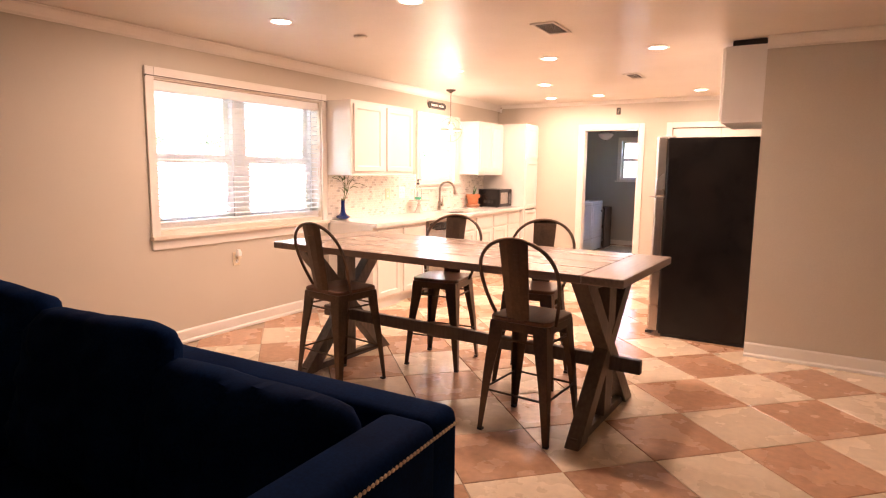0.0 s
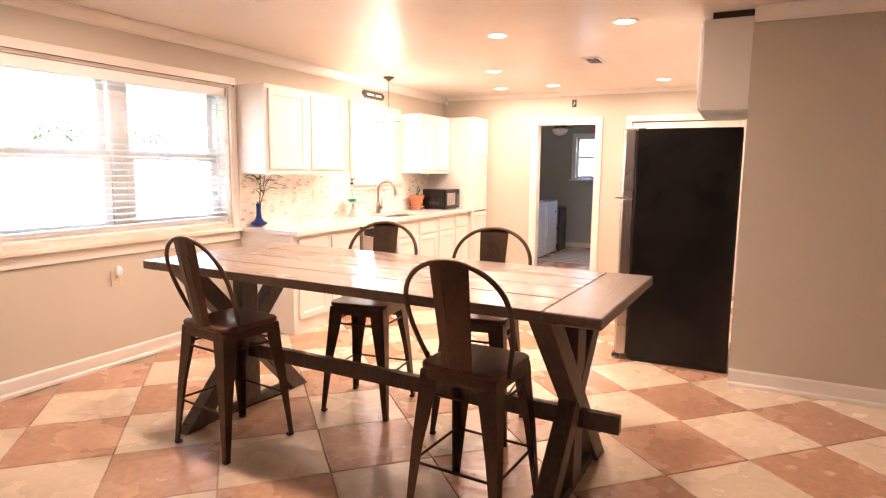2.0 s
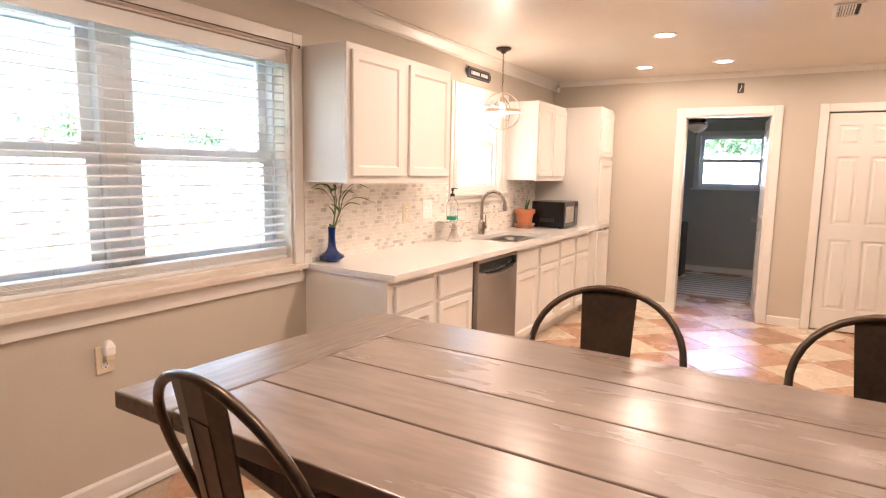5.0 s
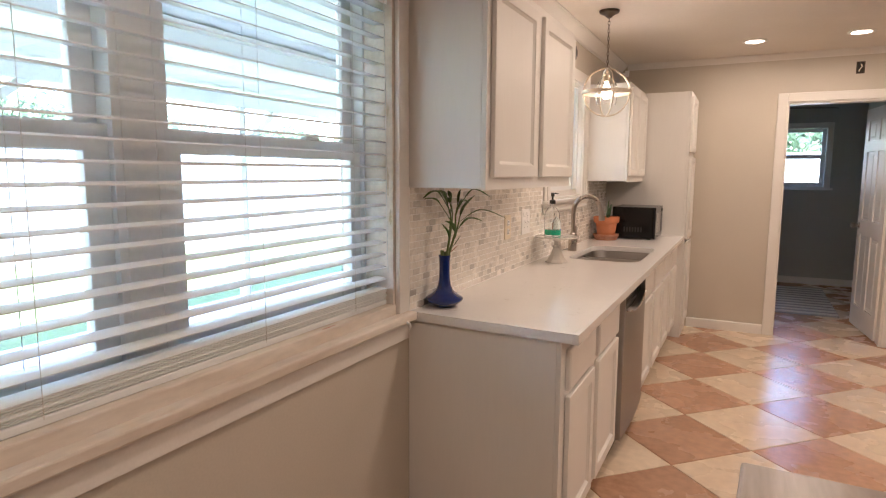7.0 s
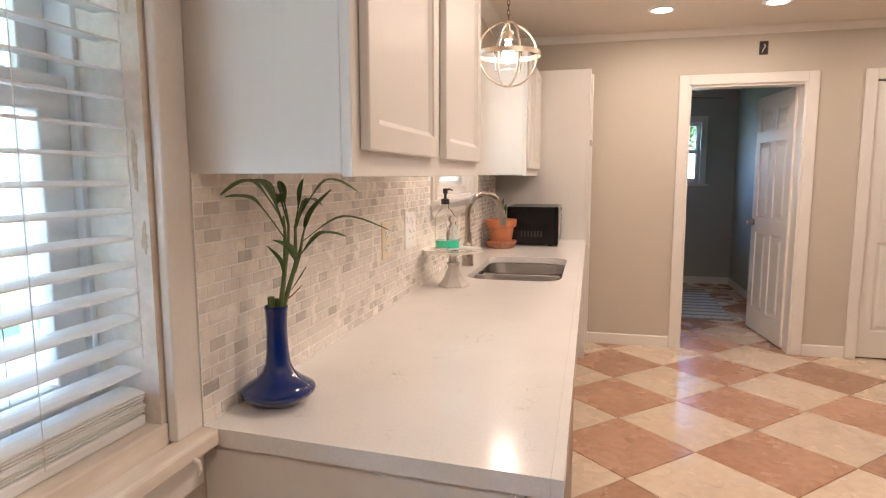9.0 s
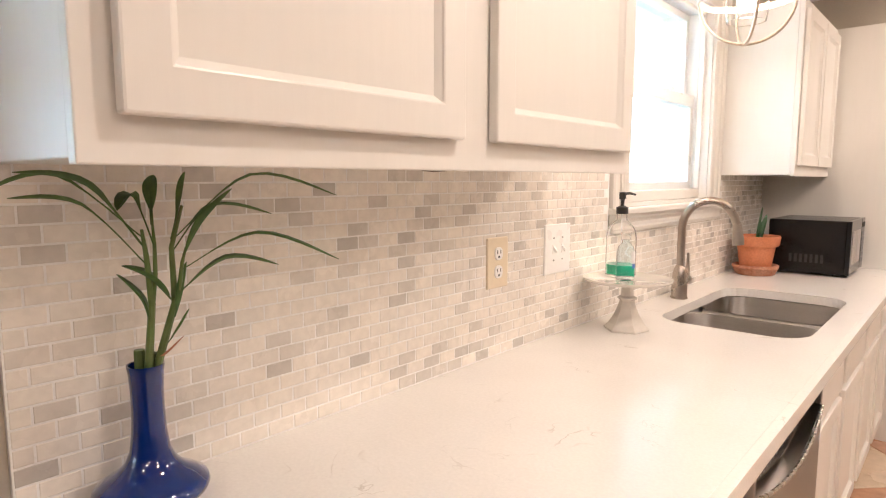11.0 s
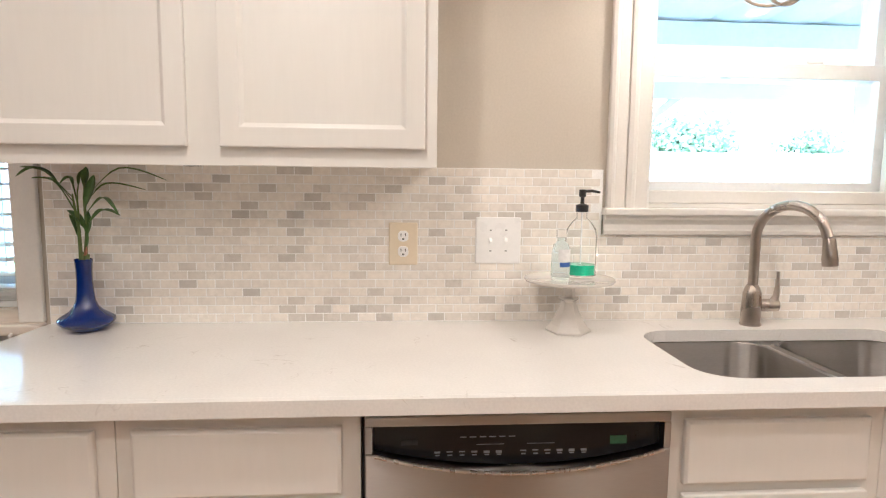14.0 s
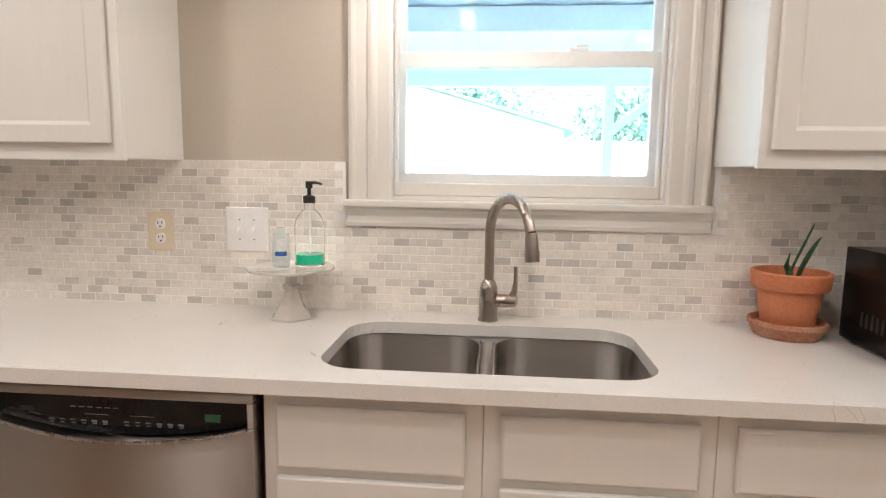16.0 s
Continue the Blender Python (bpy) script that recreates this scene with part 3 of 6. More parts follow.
window_2 = thing("window_2", "white double-hung window above the kitchen sink", "window", (0, 0, 0), kind="structure")
y0, y1, z0, z1 = WIN2
double_hung(window_2, y0, y1, z0 + 0.026, z1, 1.695, -0.152, 0.010, 0.034, 0.050, 0.048)
part("jamb", slab(y0 - 0.001, y1 + 0.001, z0, z1 + 0.001, [(y0 + 0.012, y1 - 0.012, z0 + 0.012, z1 - 0.012)], -0.057, 0.0, "x"), M_TRIM, window_2, "white jamb lining")
part("stop", slab(y0 + 0.0125, y1 - 0.0125, z0 + 0.0125, z1 - 0.0125, [(y0 + 0.026, y1 - 0.026, z0 + 0.054, z1 - 0.026)], -0.056, -0.03, "x"), M_TRIM, window_2, "white inner stop moulding", bevel=0.004)
part("window_sill", boxes((0.0005, 0.048, y0 - 0.135, y1 + 0.133, 1.228, 1.251)), M_TRIM, window_2, "white painted window sill", bevel=0.005)
bm = bmesh.new()
prism(bm, [(0.012, 1.2275), (0.036, 1.2275), (0.035, 1.216), (0.024, 1.206), (0.020, 1.199), (0.022, 1.186), (0.026, 1.180), (0.024, 1.168), (0.012, 1.166)], "y", y0 - 0.130, y1 + 0.130)
part("apron", bm, M_TRIM, window_2, "white moulded apron under the sill")
for s, at in ((-1, y0 + 0.014), (1, y1 - 0.004)):
    bm = bmesh.new()
    casing_profile(bm, "z", 1.251, z1 + 0.075, at, s, 0.0005)
    casing_profile(bm, "z", 1.251, z1 + 0.075, at + s * 0.0755, s * (0.8 if s < 0 else 0.62), 0.0005)
    part("casing", bm, M_TRIM, window_2, "white fluted side casing")
bm = bmesh.new()
box(bm, 0.0005, 0.020, y0 + 0.0145, y1 - 0.0045, z1 - 0.004, z1 + 0.075)
part("casing", bm, M_TRIM, window_2, bevel=0.004)

window_3 = thing("window_3", "small white double-hung laundry window", "window", (0, 0, 0), kind="structure")
x0, x1, z0, z1 = LWIN


def sash_y(parent, name, ya, yb, xa, xb, za, zb, rail):
    s = part(name, slab(xa, xb, za, zb, [(xa + rail, xb - rail, za + rail, zb - rail)], ya, yb, "y"), M_VINYL, parent, "white vinyl sash", bevel=0.003)
    p = part("pane", boxes((xa + rail - 0.004, xb - rail + 0.004, (ya + yb) / 2 - 0.003, (ya + yb) / 2 + 0.003, za + rail - 0.004, zb - rail + 0.004)), M_PANE, s, "clear window glass")
    p.visible_shadow = False


sash_y(window_3, "upper_sash", 7.275, 7.30, x0, x1, 1.640, z1, 0.045)
sash_y(window_3, "lower_sash", 7.245, 7.273, x0, x1, z0, 1.680, 0.05)
part("casing", slab(x0 - 0.07, x1 + 0.07, z0 - 0.02, z1 + 0.07, [(x0, x1, z0, z1)], 7.182, 7.1995, "y"), M_TRIM, window_3, bevel=0.003)
part("window_sill", boxes((x0 - 0.10, x1 + 0.10, 7.15, 7.181, z0 - 0.045, z0 - 0.02)), M_TRIM, window_3, bevel=0.003)


# ---- doors ----
def panel_door(parent, w, h, name="leaf", t=0.035):
    """A six-panel leaf from x=0..w, y=-t/2..t/2, z=0..h."""
    m = 0.105 * w / 0.76
    mid = 0.105 * w / 0.76
    pw = (w - 2 * m - mid) / 2
    rows = ((0.20, 0.86), (1.00, 1.62), (1.72, h - 0.11))
    holes = [(m + c * (pw + mid), m + c * (pw + mid) + pw, a, b) for a, b in rows for c in (0, 1)]
    leaf = part(name, slab(0, w, 0, h, holes, -t / 2, t / 2, "y"), M_TRIM, parent, "white painted six-panel door leaf", bevel=0.003)
    for a, b, c, d in holes:
        bm = boxes((a - 0.001, b + 0.001, -t / 2 + 0.010, t / 2 - 0.010, c - 0.001, d + 0.001))
        for s in (-1, 1):
            o, i = [(a + 0.022, c + 0.022), (b - 0.022, c + 0.022), (b - 0.022, d - 0.022), (a + 0.022, d - 0.022)], [(a + 0.04, c + 0.04), (b - 0.04, c + 0.04), (b - 0.04, d - 0.04), (a + 0.04, d - 0.04)]
            loft(bm, [[(x, s * (t / 2 - 0.0098), z) for x, z in o], [(x, s * (t / 2 - 0.003), z) for x, z in i]], False, True)
        part("panel", bm, M_TRIM, leaf)
    return leaf


def door_casing(parent, x0, x1, z1, y, sgn):
    w = 0.075
    for dims in ((x0 - w, x0, 0.0, z1 + w), (x1, x1 + w, 0.0, z1 + w), (x0 + 0.0004, x1 - 0.0004, z1, z1 + w)):
        ya, yb = sorted((y + sgn * 0.0005, y + sgn * 0.019))
        part("casing", boxes((dims[0], dims[1], ya, yb, dims[2], dims[3])), M_TRIM, parent, bevel=0.005)


door_1 = thing("door_1", "open white six-panel door into the dark laundry room", "door", (DOOR[1] - 0.016, NORTH + 0.135, 0.012), 96.0, kind="structure")
leaf = panel_door(door_1, 0.745, 2.01)
bm = bmesh.new()
for s in (-1, 1):
    bmk = [(0.0, 0.0), (0.030, 0.0), (0.030, 0.006), (0.012, 0.010), (0.010, 0.03), (0.022, 0.038), (0.027, 0.052), (0.020, 0.064), (0.0, 0.066)]
    m4 = pose(0.69, s * 0.0178, 0.94, -90 * s, 0, 0)
    tmp = bmesh.new()
    lathe(tmp, bmk, n=20)
    bmesh.ops.transform(tmp, matrix=m4, verts=tmp.verts)
    me_tmp = bpy.data.meshes.new("knob_half")
    tmp.to_mesh(me_tmp)
    tmp.free()
    bm.from_mesh(me_tmp)
    bpy.data.meshes.remove(me_tmp)
part("knob", bm, M_NICKEL, leaf, "brushed nickel door knob", smooth=True)
for zz in (0.22, 1.02, 1.78):
    bm = bmesh.new()
    box(bm, -0.014, 0.0, -0.030, -0.0185, zz - 0.045, zz + 0.045)
    box(bm, 0.001, 0.03, -0.0215, -0.0178, zz - 0.045, zz + 0.045)
    part("hinge", bm, M_TRIM, leaf, "painted door hinge")

doorway = thing("door_frame", "white painted casing round the laundry doorway", "door frame", (0, 0, 0), kind="structure")
door_casing(doorway, DOOR[0], DOOR[1], DOOR[3], NORTH, -1)
part("jamb", boxes((DOOR[0] - 0.001, DOOR[0] + 0.016, NORTH - 0.004, NORTH + 0.136, 0.0, DOOR[3]), (DOOR[1] - 0.016, DOOR[1] + 0.001, NORTH - 0.004, NORTH + 0.136, 0.0, DOOR[3]), (DOOR[0] + 0.016, DOOR[1] - 0.016, NORTH - 0.004, NORTH + 0.136, DOOR[3] - 0.016, DOOR[3] + 0.001)), M_TRIM, doorway)

closet = thing("closet_frame", "white painted casing round the double closet doors", "door frame", (0, 0, 0), kind="structure")
door_casing(closet, CLOSET[0], CLOSET[1], CLOSET[3], NORTH, -1)
for k, xx in enumerate((CLOSET[0] + 0.006, (CLOSET[0] + CLOSET[1]) / 2 + 0.002)):
    d = thing("door_%d" % (k + 2), "closed white six-panel closet door with a small pull", "door", (xx, NORTH + 0.022, 0.012), 0, kind="structure")
    w = (CLOSET[1] - CLOSET[0]) / 2 - 0.008
    lf = panel_door(d, w, 2.01)
    px = w - 0.045 if k == 0 else 0.045
    bm = bmesh.new()
    tube(bm, [(px, -0.018, 0.90), (px, -0.040, 0.905), (px, -0.044, 0.96), (px, -0.040, 1.015), (px, -0.018, 1.02)], 0.005, 8)
    part("pull", bm, M_WRAP, lf, "slim metal pull", smooth=True)
    bm = bmesh.new()
    hx = 0.004 if k == 0 else w - 0.004
    for zz in (0.25, 1.75):
        box(bm, hx - 0.008, hx + 0.008, -0.026, -0.0176, zz - 0.04, zz + 0.04)
    part("hinge", bm, M_TRIM, lf, "painted door hinges")


# ---- ceiling fixtures ----
def downlight(x, y, watts=LAMP_WATTS):
    d = thing("recessed_light", "lit round recessed ceiling light with white trim", "ceiling light", (x, y, CEIL), group="recessed ceiling lights")
    bm = bmesh.new()
    lathe(bm, [(0.062, -0.001), (0.066, -0.006), (0.084, -0.007), (0.090, -0.003), (0.090, 0.0), (0.062, 0.0)], n=36)
    bm.faces.ensure_lookup_table()
    part("trim_ring", bm, M_WHITE_P, d, smooth=True)
    bm = bmesh.new()
    lathe(bm, [(0.0, -0.004), (0.063, -0.004), (0.063, -0.0005), (0.0, -0.0005)], n=36)
    part("lens", bm, M_LENS, d, "glowing warm white lens")
    data = bpy.data.lights.new("downlight", "AREA")
    data.shape, data.size, data.energy, data.color = "DISK", 0.12, watts, LAMP_COLOUR
    lamp = new("downlight", data)
    lamp.parent = d
    lamp.location = (0, 0, -0.012)
    return d


for x, y in ((1.065, -1.61), (2.15, -1.62), (3.17, -1.62), (2.20, 0.545), (3.16, 0.475), (1.10, 0.775), (1.545, 2.12), (1.81, 3.39), (3.09, 3.35), (1.13, 3.42)):
    downlight(x, y, LAMP_WATTS * (0.72 if y > 3 else 1.04))


def ceiling_vent(x, y, w, l):
    v = thing("ceiling_vent", "white metal ceiling air vent with slats", "vent", (x, y, CEIL), group="ceiling vents")
    part("frame", slab(-w / 2, w / 2, -l / 2, l / 2, [(-w / 2 + 0.022, w / 2 - 0.022, -l / 2 + 0.022, l / 2 - 0.022)], -0.010, -0.0005, "z"), M_TRIM, v, bevel=0.003)
    # flat sheet, no duct: the shade behind the slats is its colour
    part("backing", boxes((-w / 2 + 0.022, w / 2 - 0.022, -l / 2 + 0.022, l / 2 - 0.022, -0.002, -0.0006)), M_GAP_SHADE, v, "near-black sheet for the shade inside the duct")
    n = int((w - 0.05) / 0.014)
    for i in range(n):
        xx = -w / 2 + 0.027 + i * 0.014
        bm = bmesh.new()
        beam(bm, (xx, -l / 2 + 0.023, -0.006), (xx, l / 2 - 0.023, -0.006), 0.010, 0.0012, up=(0.5, 0, 1))
        part("slat", bm, M_TRIM, v)


ceiling_vent(2.64, -0.565, 0.18, 0.36)
ceiling_vent(2.635, 1.885, 0.16, 0.34)

smoke = thing("smoke_detector", "small round white ceiling smoke detector", "smoke detector", (1.26, -0.98, CEIL))
bm = bmesh.new()
lathe(bm, [(0.0, -0.022), (0.03, -0.022), (0.046, -0.014), (0.052, -0.006), (0.052, -0.0005), (0, -0.0005)], n=28)
part("cover", bm, M_CEIL, smoke, smooth=True)

# pendant over the sink
pend = thing("pendant_light", "lit globe pendant of champagne metal rings round a glass jar", "pendant light", (0.306, 2.05, 0))
bm = bmesh.new()
lathe(bm, [(0.0, 2.395), (0.012, 2.395), (0.030, 2.412), (0.058, 2.424), (0.062, 2.432), (0.062, CEIL - 0.0005), (0.0, CEIL - 0.0005)], n=28)
part("canopy", bm, M_BRONZE, pend, "dark bronze ceiling canopy", smooth=True)
z = 2.40
k = 0
while z > 2.10:
    pts = []
    for i in range(10):
        a = 2 * math.pi * i / 10
        u, w = 0.0065 * math.cos(a), 0.0155 * math.sin(a)
        pts.append((u, 0, z - 0.012 + w) if k % 2 else (0, u, z - 0.012 + w))
    bm = bmesh.new()
    tube(bm, pts, 0.0017, 6, closed=True)
    part("chain_link", bm, M_BRONZE, pend)
    z -= 0.0235
    k += 1
R, PZ = 0.148, 1.937


def ring(bm, axis, r, z_mid, wide=0.006):
    n = 48
    pts = []
    for i in range(n):
        a = 2 * math.pi * i / n
        c, s = r * math.cos(a), r * math.sin(a)
        pts.append({"x": (0, c, z_mid + s), "y": (c, 0, z_mid + s), "z": (c, s, z_mid)}[axis])
    tube(bm, pts, wide, 8, closed=True)


for ax in ("x", "y"):
    bm = bmesh.new()
    ring(bm, ax, R, PZ, 0.0048)
    bmesh.ops.rotate(bm, cent=(0, 0, PZ), matrix=Matrix.Rotation(radians(28), 3, "Z"), verts=bm.verts)
    part("ring", bm, M_RING, pend, smooth=True)
bm = bmesh.new()
lathe(bm, [(R + 0.002, PZ - 0.011), (R + 0.006, PZ - 0.011), (R + 0.006, PZ + 0.011), (R + 0.002, PZ + 0.011), (R + 0.002, PZ - 0.011)], n=56)
part("band", bm, M_RING, pend, "flat horizontal metal band", smooth=False)
bm = bmesh.new()
lathe(bm, [(0.0, 2.092), (0.008, 2.092), (0.009, 2.05), (0.022, 2.046), (0.024, 2.005), (0.018, 2.002), (0.0, 2.002)], n=20)
part("socket", bm, M_RING, pend, smooth=True)
bm = bmesh.new()
lathe(bm, [(0.026, 2.045), (0.030, 2.03), (0.055, 2.0), (0.066, 1.965), (0.066, 1.90), (0.060, 1.86), (0.057, 1.862), (0.063, 1.90), (0.063, 1.965), (0.052, 1.998), (0.027, 2.028), (0.026, 2.045)], n=28)
jar = part("jar", bm, M_GLASS, pend, "clear glass jar shade", smooth=True)
jar.visible_shadow = False
bm = bmesh.new()
lathe(bm, [(0.0, 1.895), (0.018, 1.90), (0.029, 1.92), (0.030, 1.94), (0.022, 1.968), (0.013, 1.99), (0.012, 2.003), (0.0, 2.003)], n=20)
bulb = part("bulb", bm, M_BULB, pend, "glowing warm bulb", smooth=True)
bulb.visible_shadow = False
pdata = bpy.data.lights.new("pendant_bulb", "POINT")
pdata.energy, pdata.color, pdata.shadow_soft_size = 0.26, LAMP_COLOUR, 0.03
pl = new("pendant_bulb", pdata)
pl.parent = pend
pl.location = (0, 0, 1.94)


# ---- kitchen cabinets ----
def shaker(parent, y0, y1, z0, z1, xf, name="door", rail=0.050, t=0.019):
    """A framed cabinet front in the plane x=xf, with a sunk panel."""
    d = part(name, slab(y0, y1, z0, z1, [(y0 + rail, y1 - rail, z0 + rail, z1 - rail)], xf, xf + t, "x"), M_CAB, parent, bevel=0.0035)
    bm = bmesh.new()
    box(bm, xf + 0.002, xf + 0.007, y0 + rail - 0.001, y1 - rail + 0.001, z0 + rail - 0.001, z1 - rail + 0.001)
    a, b, c, e, r2 = y0 + rail, y1 - rail, z0 + rail, z1 - rail, 0.009
    o = [(a, c), (b, c), (b, e), (a, e)]
    i = [(a + r2, c + r2), (b - r2, c + r2), (b - r2, e - r2), (a + r2, e - r2)]
    loft(bm, [[(xf + t - 0.004, y, z) for y, z in o], [(xf + 0.0071, y, z) for y, z in i]], False, False)
    part("door_panel", bm, M_CAB, d)
    return d


def wall_cabinet(y0, y1, z0, z1, doors, label, depth=0.32):
    c = thing("wall_cabinet", label, "cabinet", (0, 0, 0), group="white wall cabinets")
    part("body", boxes((0.0005, depth - 0.02, y0, y1, z0, z1)), M_CAB, c, bevel=0.002)
    part("face_frame", slab(y0 - 0.001, y1 + 0.001, z0 - 0.006, z1 + 0.001, [(a + 0.02, b - 0.02, e + 0.02, f - 0.02) for a, b, e, f in doors], depth - 0.0195, depth, "x"), M_CAB, c, bevel=0.002)
    for a, b, e, f in doors:
        shaker(c, a, b, e, f, depth + 0.001)
    return c


wall_cabinet(0.040, 1.166, 1.366, 2.12, [(0.074, 0.559, 1.406, 2.085), (0.637, 1.136, 1.406, 2.085)], "white two-door wall cabinet beside the sink window")
wall_cabinet(2.826, 3.594, 1.366, 2.105, [(2.852, 3.202, 1.406, 2.07), (3.224, 3.572, 1.406, 2.07)], "white two-door wall cabinet above the microwave")

pantry = thing("pantry_cabinet", "tall white pantry cabinet with two stacked doors", "cabinet", (0, 0, 0))
part("body", boxes((0.0005, 0.668, 3.596, 4.069, 0.0, 2.112)), M_CAB, pantry, bevel=0.002)
part("face_frame", slab(3.596, 4.069, 0.0, 2.113, [(3.64, 4.02, 0.14, 1.55), (3.64, 4.02, 1.63, 2.06)], 0.6685, 0.688, "x"), M_CAB, pantry, bevel=0.002)
shaker(pantry, 3.622, 4.045, 0.115, 0.84, 0.689)
shaker(pantry, 3.622, 4.045, 0.865, 1.572, 0.689)
shaker(pantry, 3.622, 4.045, 1.612, 2.078, 0.689)

CT, CB = 0.893, 0.858


def base_cabinet(y0, y1, fy0, fy1, end=False, deep=0.70):
    c = thing("base_cabinet", "white base cabinet with a drawer above a door", "cabinet", (0, 0, 0), group="white base cabinets")
    part("body", boxes((0.0005, 0.60, y0, y1, 0.095, deep), (0.0005, 0.14, y0, y1, deep, CB - 0.001), (0.588, 0.60, y0, y1, deep, CB - 0.001)), M_CAB, c)
    part("toe_kick", boxes((0.0005, 0.545 if not end else 0.60, y0, y1, 0.0, 0.0945)), M_CAB, c)
    part("face_frame", slab(y0, y1, 0.095, CB - 0.001, [(fy0 + 0.02, fy1 - 0.02, 0.14, 0.62), (fy0 + 0.02, fy1 - 0.02, 0.69, 0.80)], 0.6005, 0.62, "x"), M_CAB, c, bevel=0.002)
    bm = bmesh.new()
    z0, z1 = 0.668, 0.816
    o = [(fy0, z0), (fy1, z0), (fy1, z1), (fy0, z1)]
    i = [(fy0 + 0.007, z0 + 0.007), (fy1 - 0.007, z0 + 0.007), (fy1 - 0.007, z1 - 0.007), (fy0 + 0.007, z1 - 0.007)]
    loft(bm, [[(0.621, y, z) for y, z in o], [(0.634, y, z) for y, z in o], [(0.640, y, z) for y, z in i]])
    part("drawer_front", bm, M_CAB, c, bevel=0.0015)
    shaker(c, fy0, fy1, 0.125, 0.646, 0.621)
    return c


E_PANEL = thing("end_panel", "plain white painted panel closing the cabinet run", "panel", (0, 0, 0))
bm = bmesh.new()
prism(bm, [(0.0005, 0.048), (0.604, 0.004), (0.604, 0.0543), (0.0005, 0.0543)], "z", 0.0, CB - 0.001)
part("board", bm, M_CAB, E_PANEL, bevel=0.002)
part("stile", boxes((0.6045, 0.6205, 0.002, 0.0543, 0.0, CB - 0.001)), M_CAB, E_PANEL, bevel=0.002)
base_cabinet(0.055, 0.490, 0.064, 0.452, True)
base_cabinet(0.491, 0.992, 0.526, 0.952)
base_cabinet(1.664, 2.165, 1.697, 2.126, False, 0.55)
base_cabinet(2.166, 2.666, 2.205, 2.628, False, 0.55)
base_cabinet(2.667, 3.138, 2.706, 3.105)
base_cabinet(3.139, 3.594, 3.176, 3.565)

# worktop with the sink cut-out
SINK = (0.150, 0.588, 1.765, 2.567)
top = thing("worktop", "white quartz worktop with fine grey veins over the cabinets", "countertop", (0, 0, 0))
bm = bmesh.new()
outer = [(0.0125, 0.034), (0.6615, -0.0131), (0.6615, 3.5945), (0.0125, 3.5945)]
inner = round_rect(*SINK, 0.10, 7)
loops = []
for lp in (outer, inner):
    vs = [bm.verts.new((x, y, CT)) for x, y in lp]
    loops += [bm.edges.new((vs[i], vs[(i + 1) % len(vs)])) for i in range(len(vs))]
bmesh.ops.triangle_fill(bm, edges=loops, use_beauty=True)
geo_ = bmesh.ops.extrude_face_region(bm, geom=bm.faces[:])
bmesh.ops.translate(bm, verts=[g for g in geo_["geom"] if isinstance(g, bmesh.types.BMVert)], vec=(0, 0, CB - CT))
part("slab", bm, M_QUARTZ, top, bevel=0.0006)
bm = bmesh.new()
prism(bm, [(0.6616, -0.0131), (0.682, -0.015), (0.682, 3.5945), (0.6616, 3.5945)], "z", CB, CT)
part("front_edge", bm, M_QUARTZ, top, bevel=0.0006)

sink = thing("sink", "undermounted stainless steel double bowl sink", "sink", (0, 0, 0))


def bowl(x0, x1, y0, y1, depth, r):
    bm = bmesh.new()
    loops = []
    for inset, z in ((-0.004, CB - 0.001), (0.0, CB - 0.004), (0.004, CB - 0.03), (0.014, CB - depth + 0.03), (0.022, CB - depth + 0.010), (0.042, CB - depth)):
        loops.append([(x, y, z) for x, y in round_rect(x0 + inset, x1 - inset, y0 + inset, y1 - inset, max(r - inset * 0.3, 0.03), 7)])
    loft(bm, loops, False, True)
    b = part("bowl", bm, M_SINK, sink, smooth=True)
    bm = bmesh.new()
    lathe(bm, [(0.0, 0.002), (0.03, 0.002), (0.042, 0.004), (0.044, 0.001), (0.0, 0.0005)], ((x0 + x1) / 2, (y0 + y1) / 2, CB - depth), 24)
    part("drain", bm, M_NICKEL, b, "steel drain strainer", smooth=True)


bowl(0.143, 0.594, 1.759, 2.143, 0.255, 0.095)
bowl(0.143, 0.594, 2.187, 2.573, 0.255, 0.095)
bm = bmesh.new()
prism(bm, [(2.1431, CB - 0.004), (2.150, CB - 0.012), (2.1652, CB - 0.009), (2.180, CB - 0.012), (2.1869, CB - 0.004), (2.182, CB - 0.030), (2.148, CB - 0.030)], "x", 0.17, 0.565)
part("divider", bm, M_SINK, sink, "low rounded divider between bowls", smooth=True)

# faucet
fau = thing("faucet", "brushed nickel pull-down faucet with a high arched neck", "faucet", (0.088, 2.164, CT))
bm = bmesh.new()
lathe(bm, [(0.0, 0.0), (0.031, 0.0), (0.032, 0.004), (0.029, 0.012), (0.0295, 0.05), (0.027, 0.10), (0.0215, 0.118), (0.0165, 0.126), (0.0, 0.126)], n=28)
part("body", bm, M_NICKEL, fau, smooth=True)
hd = Vector((0.165, 0.115, 0)).normalized()
pts = [(0, 0, 0.12), (0, 0, 0.20), (0, 0, 0.272)]
ra = 0.098
for i in range(1, 15):
    a = math.pi * (1 - i / 15)
    d = ra * (1 + math.cos(a))
    pts.append((hd.x * d, hd.y * d, 0.272 + ra * 1.05 * math.sin(a)))
end = (hd.x * 0.199, hd.y * 0.199, 0.286)
pts.append(end)
bm = bmesh.new()
tube(bm, pts, 0.0148, 16)
part("neck", bm, M_NICKEL, fau, smooth=True)
bm = bmesh.new()
tip = Vector(end)
dn = Vector((hd.x * 0.10, hd.y * 0.10, -1)).normalized()
tube(bm, [tip, tip + dn * 0.004, tip + dn * 0.045, tip + dn * 0.060, tip + dn * 0.062, tip + dn * 0.078], [0.0155, 0.0165, 0.0195, 0.0212, 0.0205, 0.0205], 16)
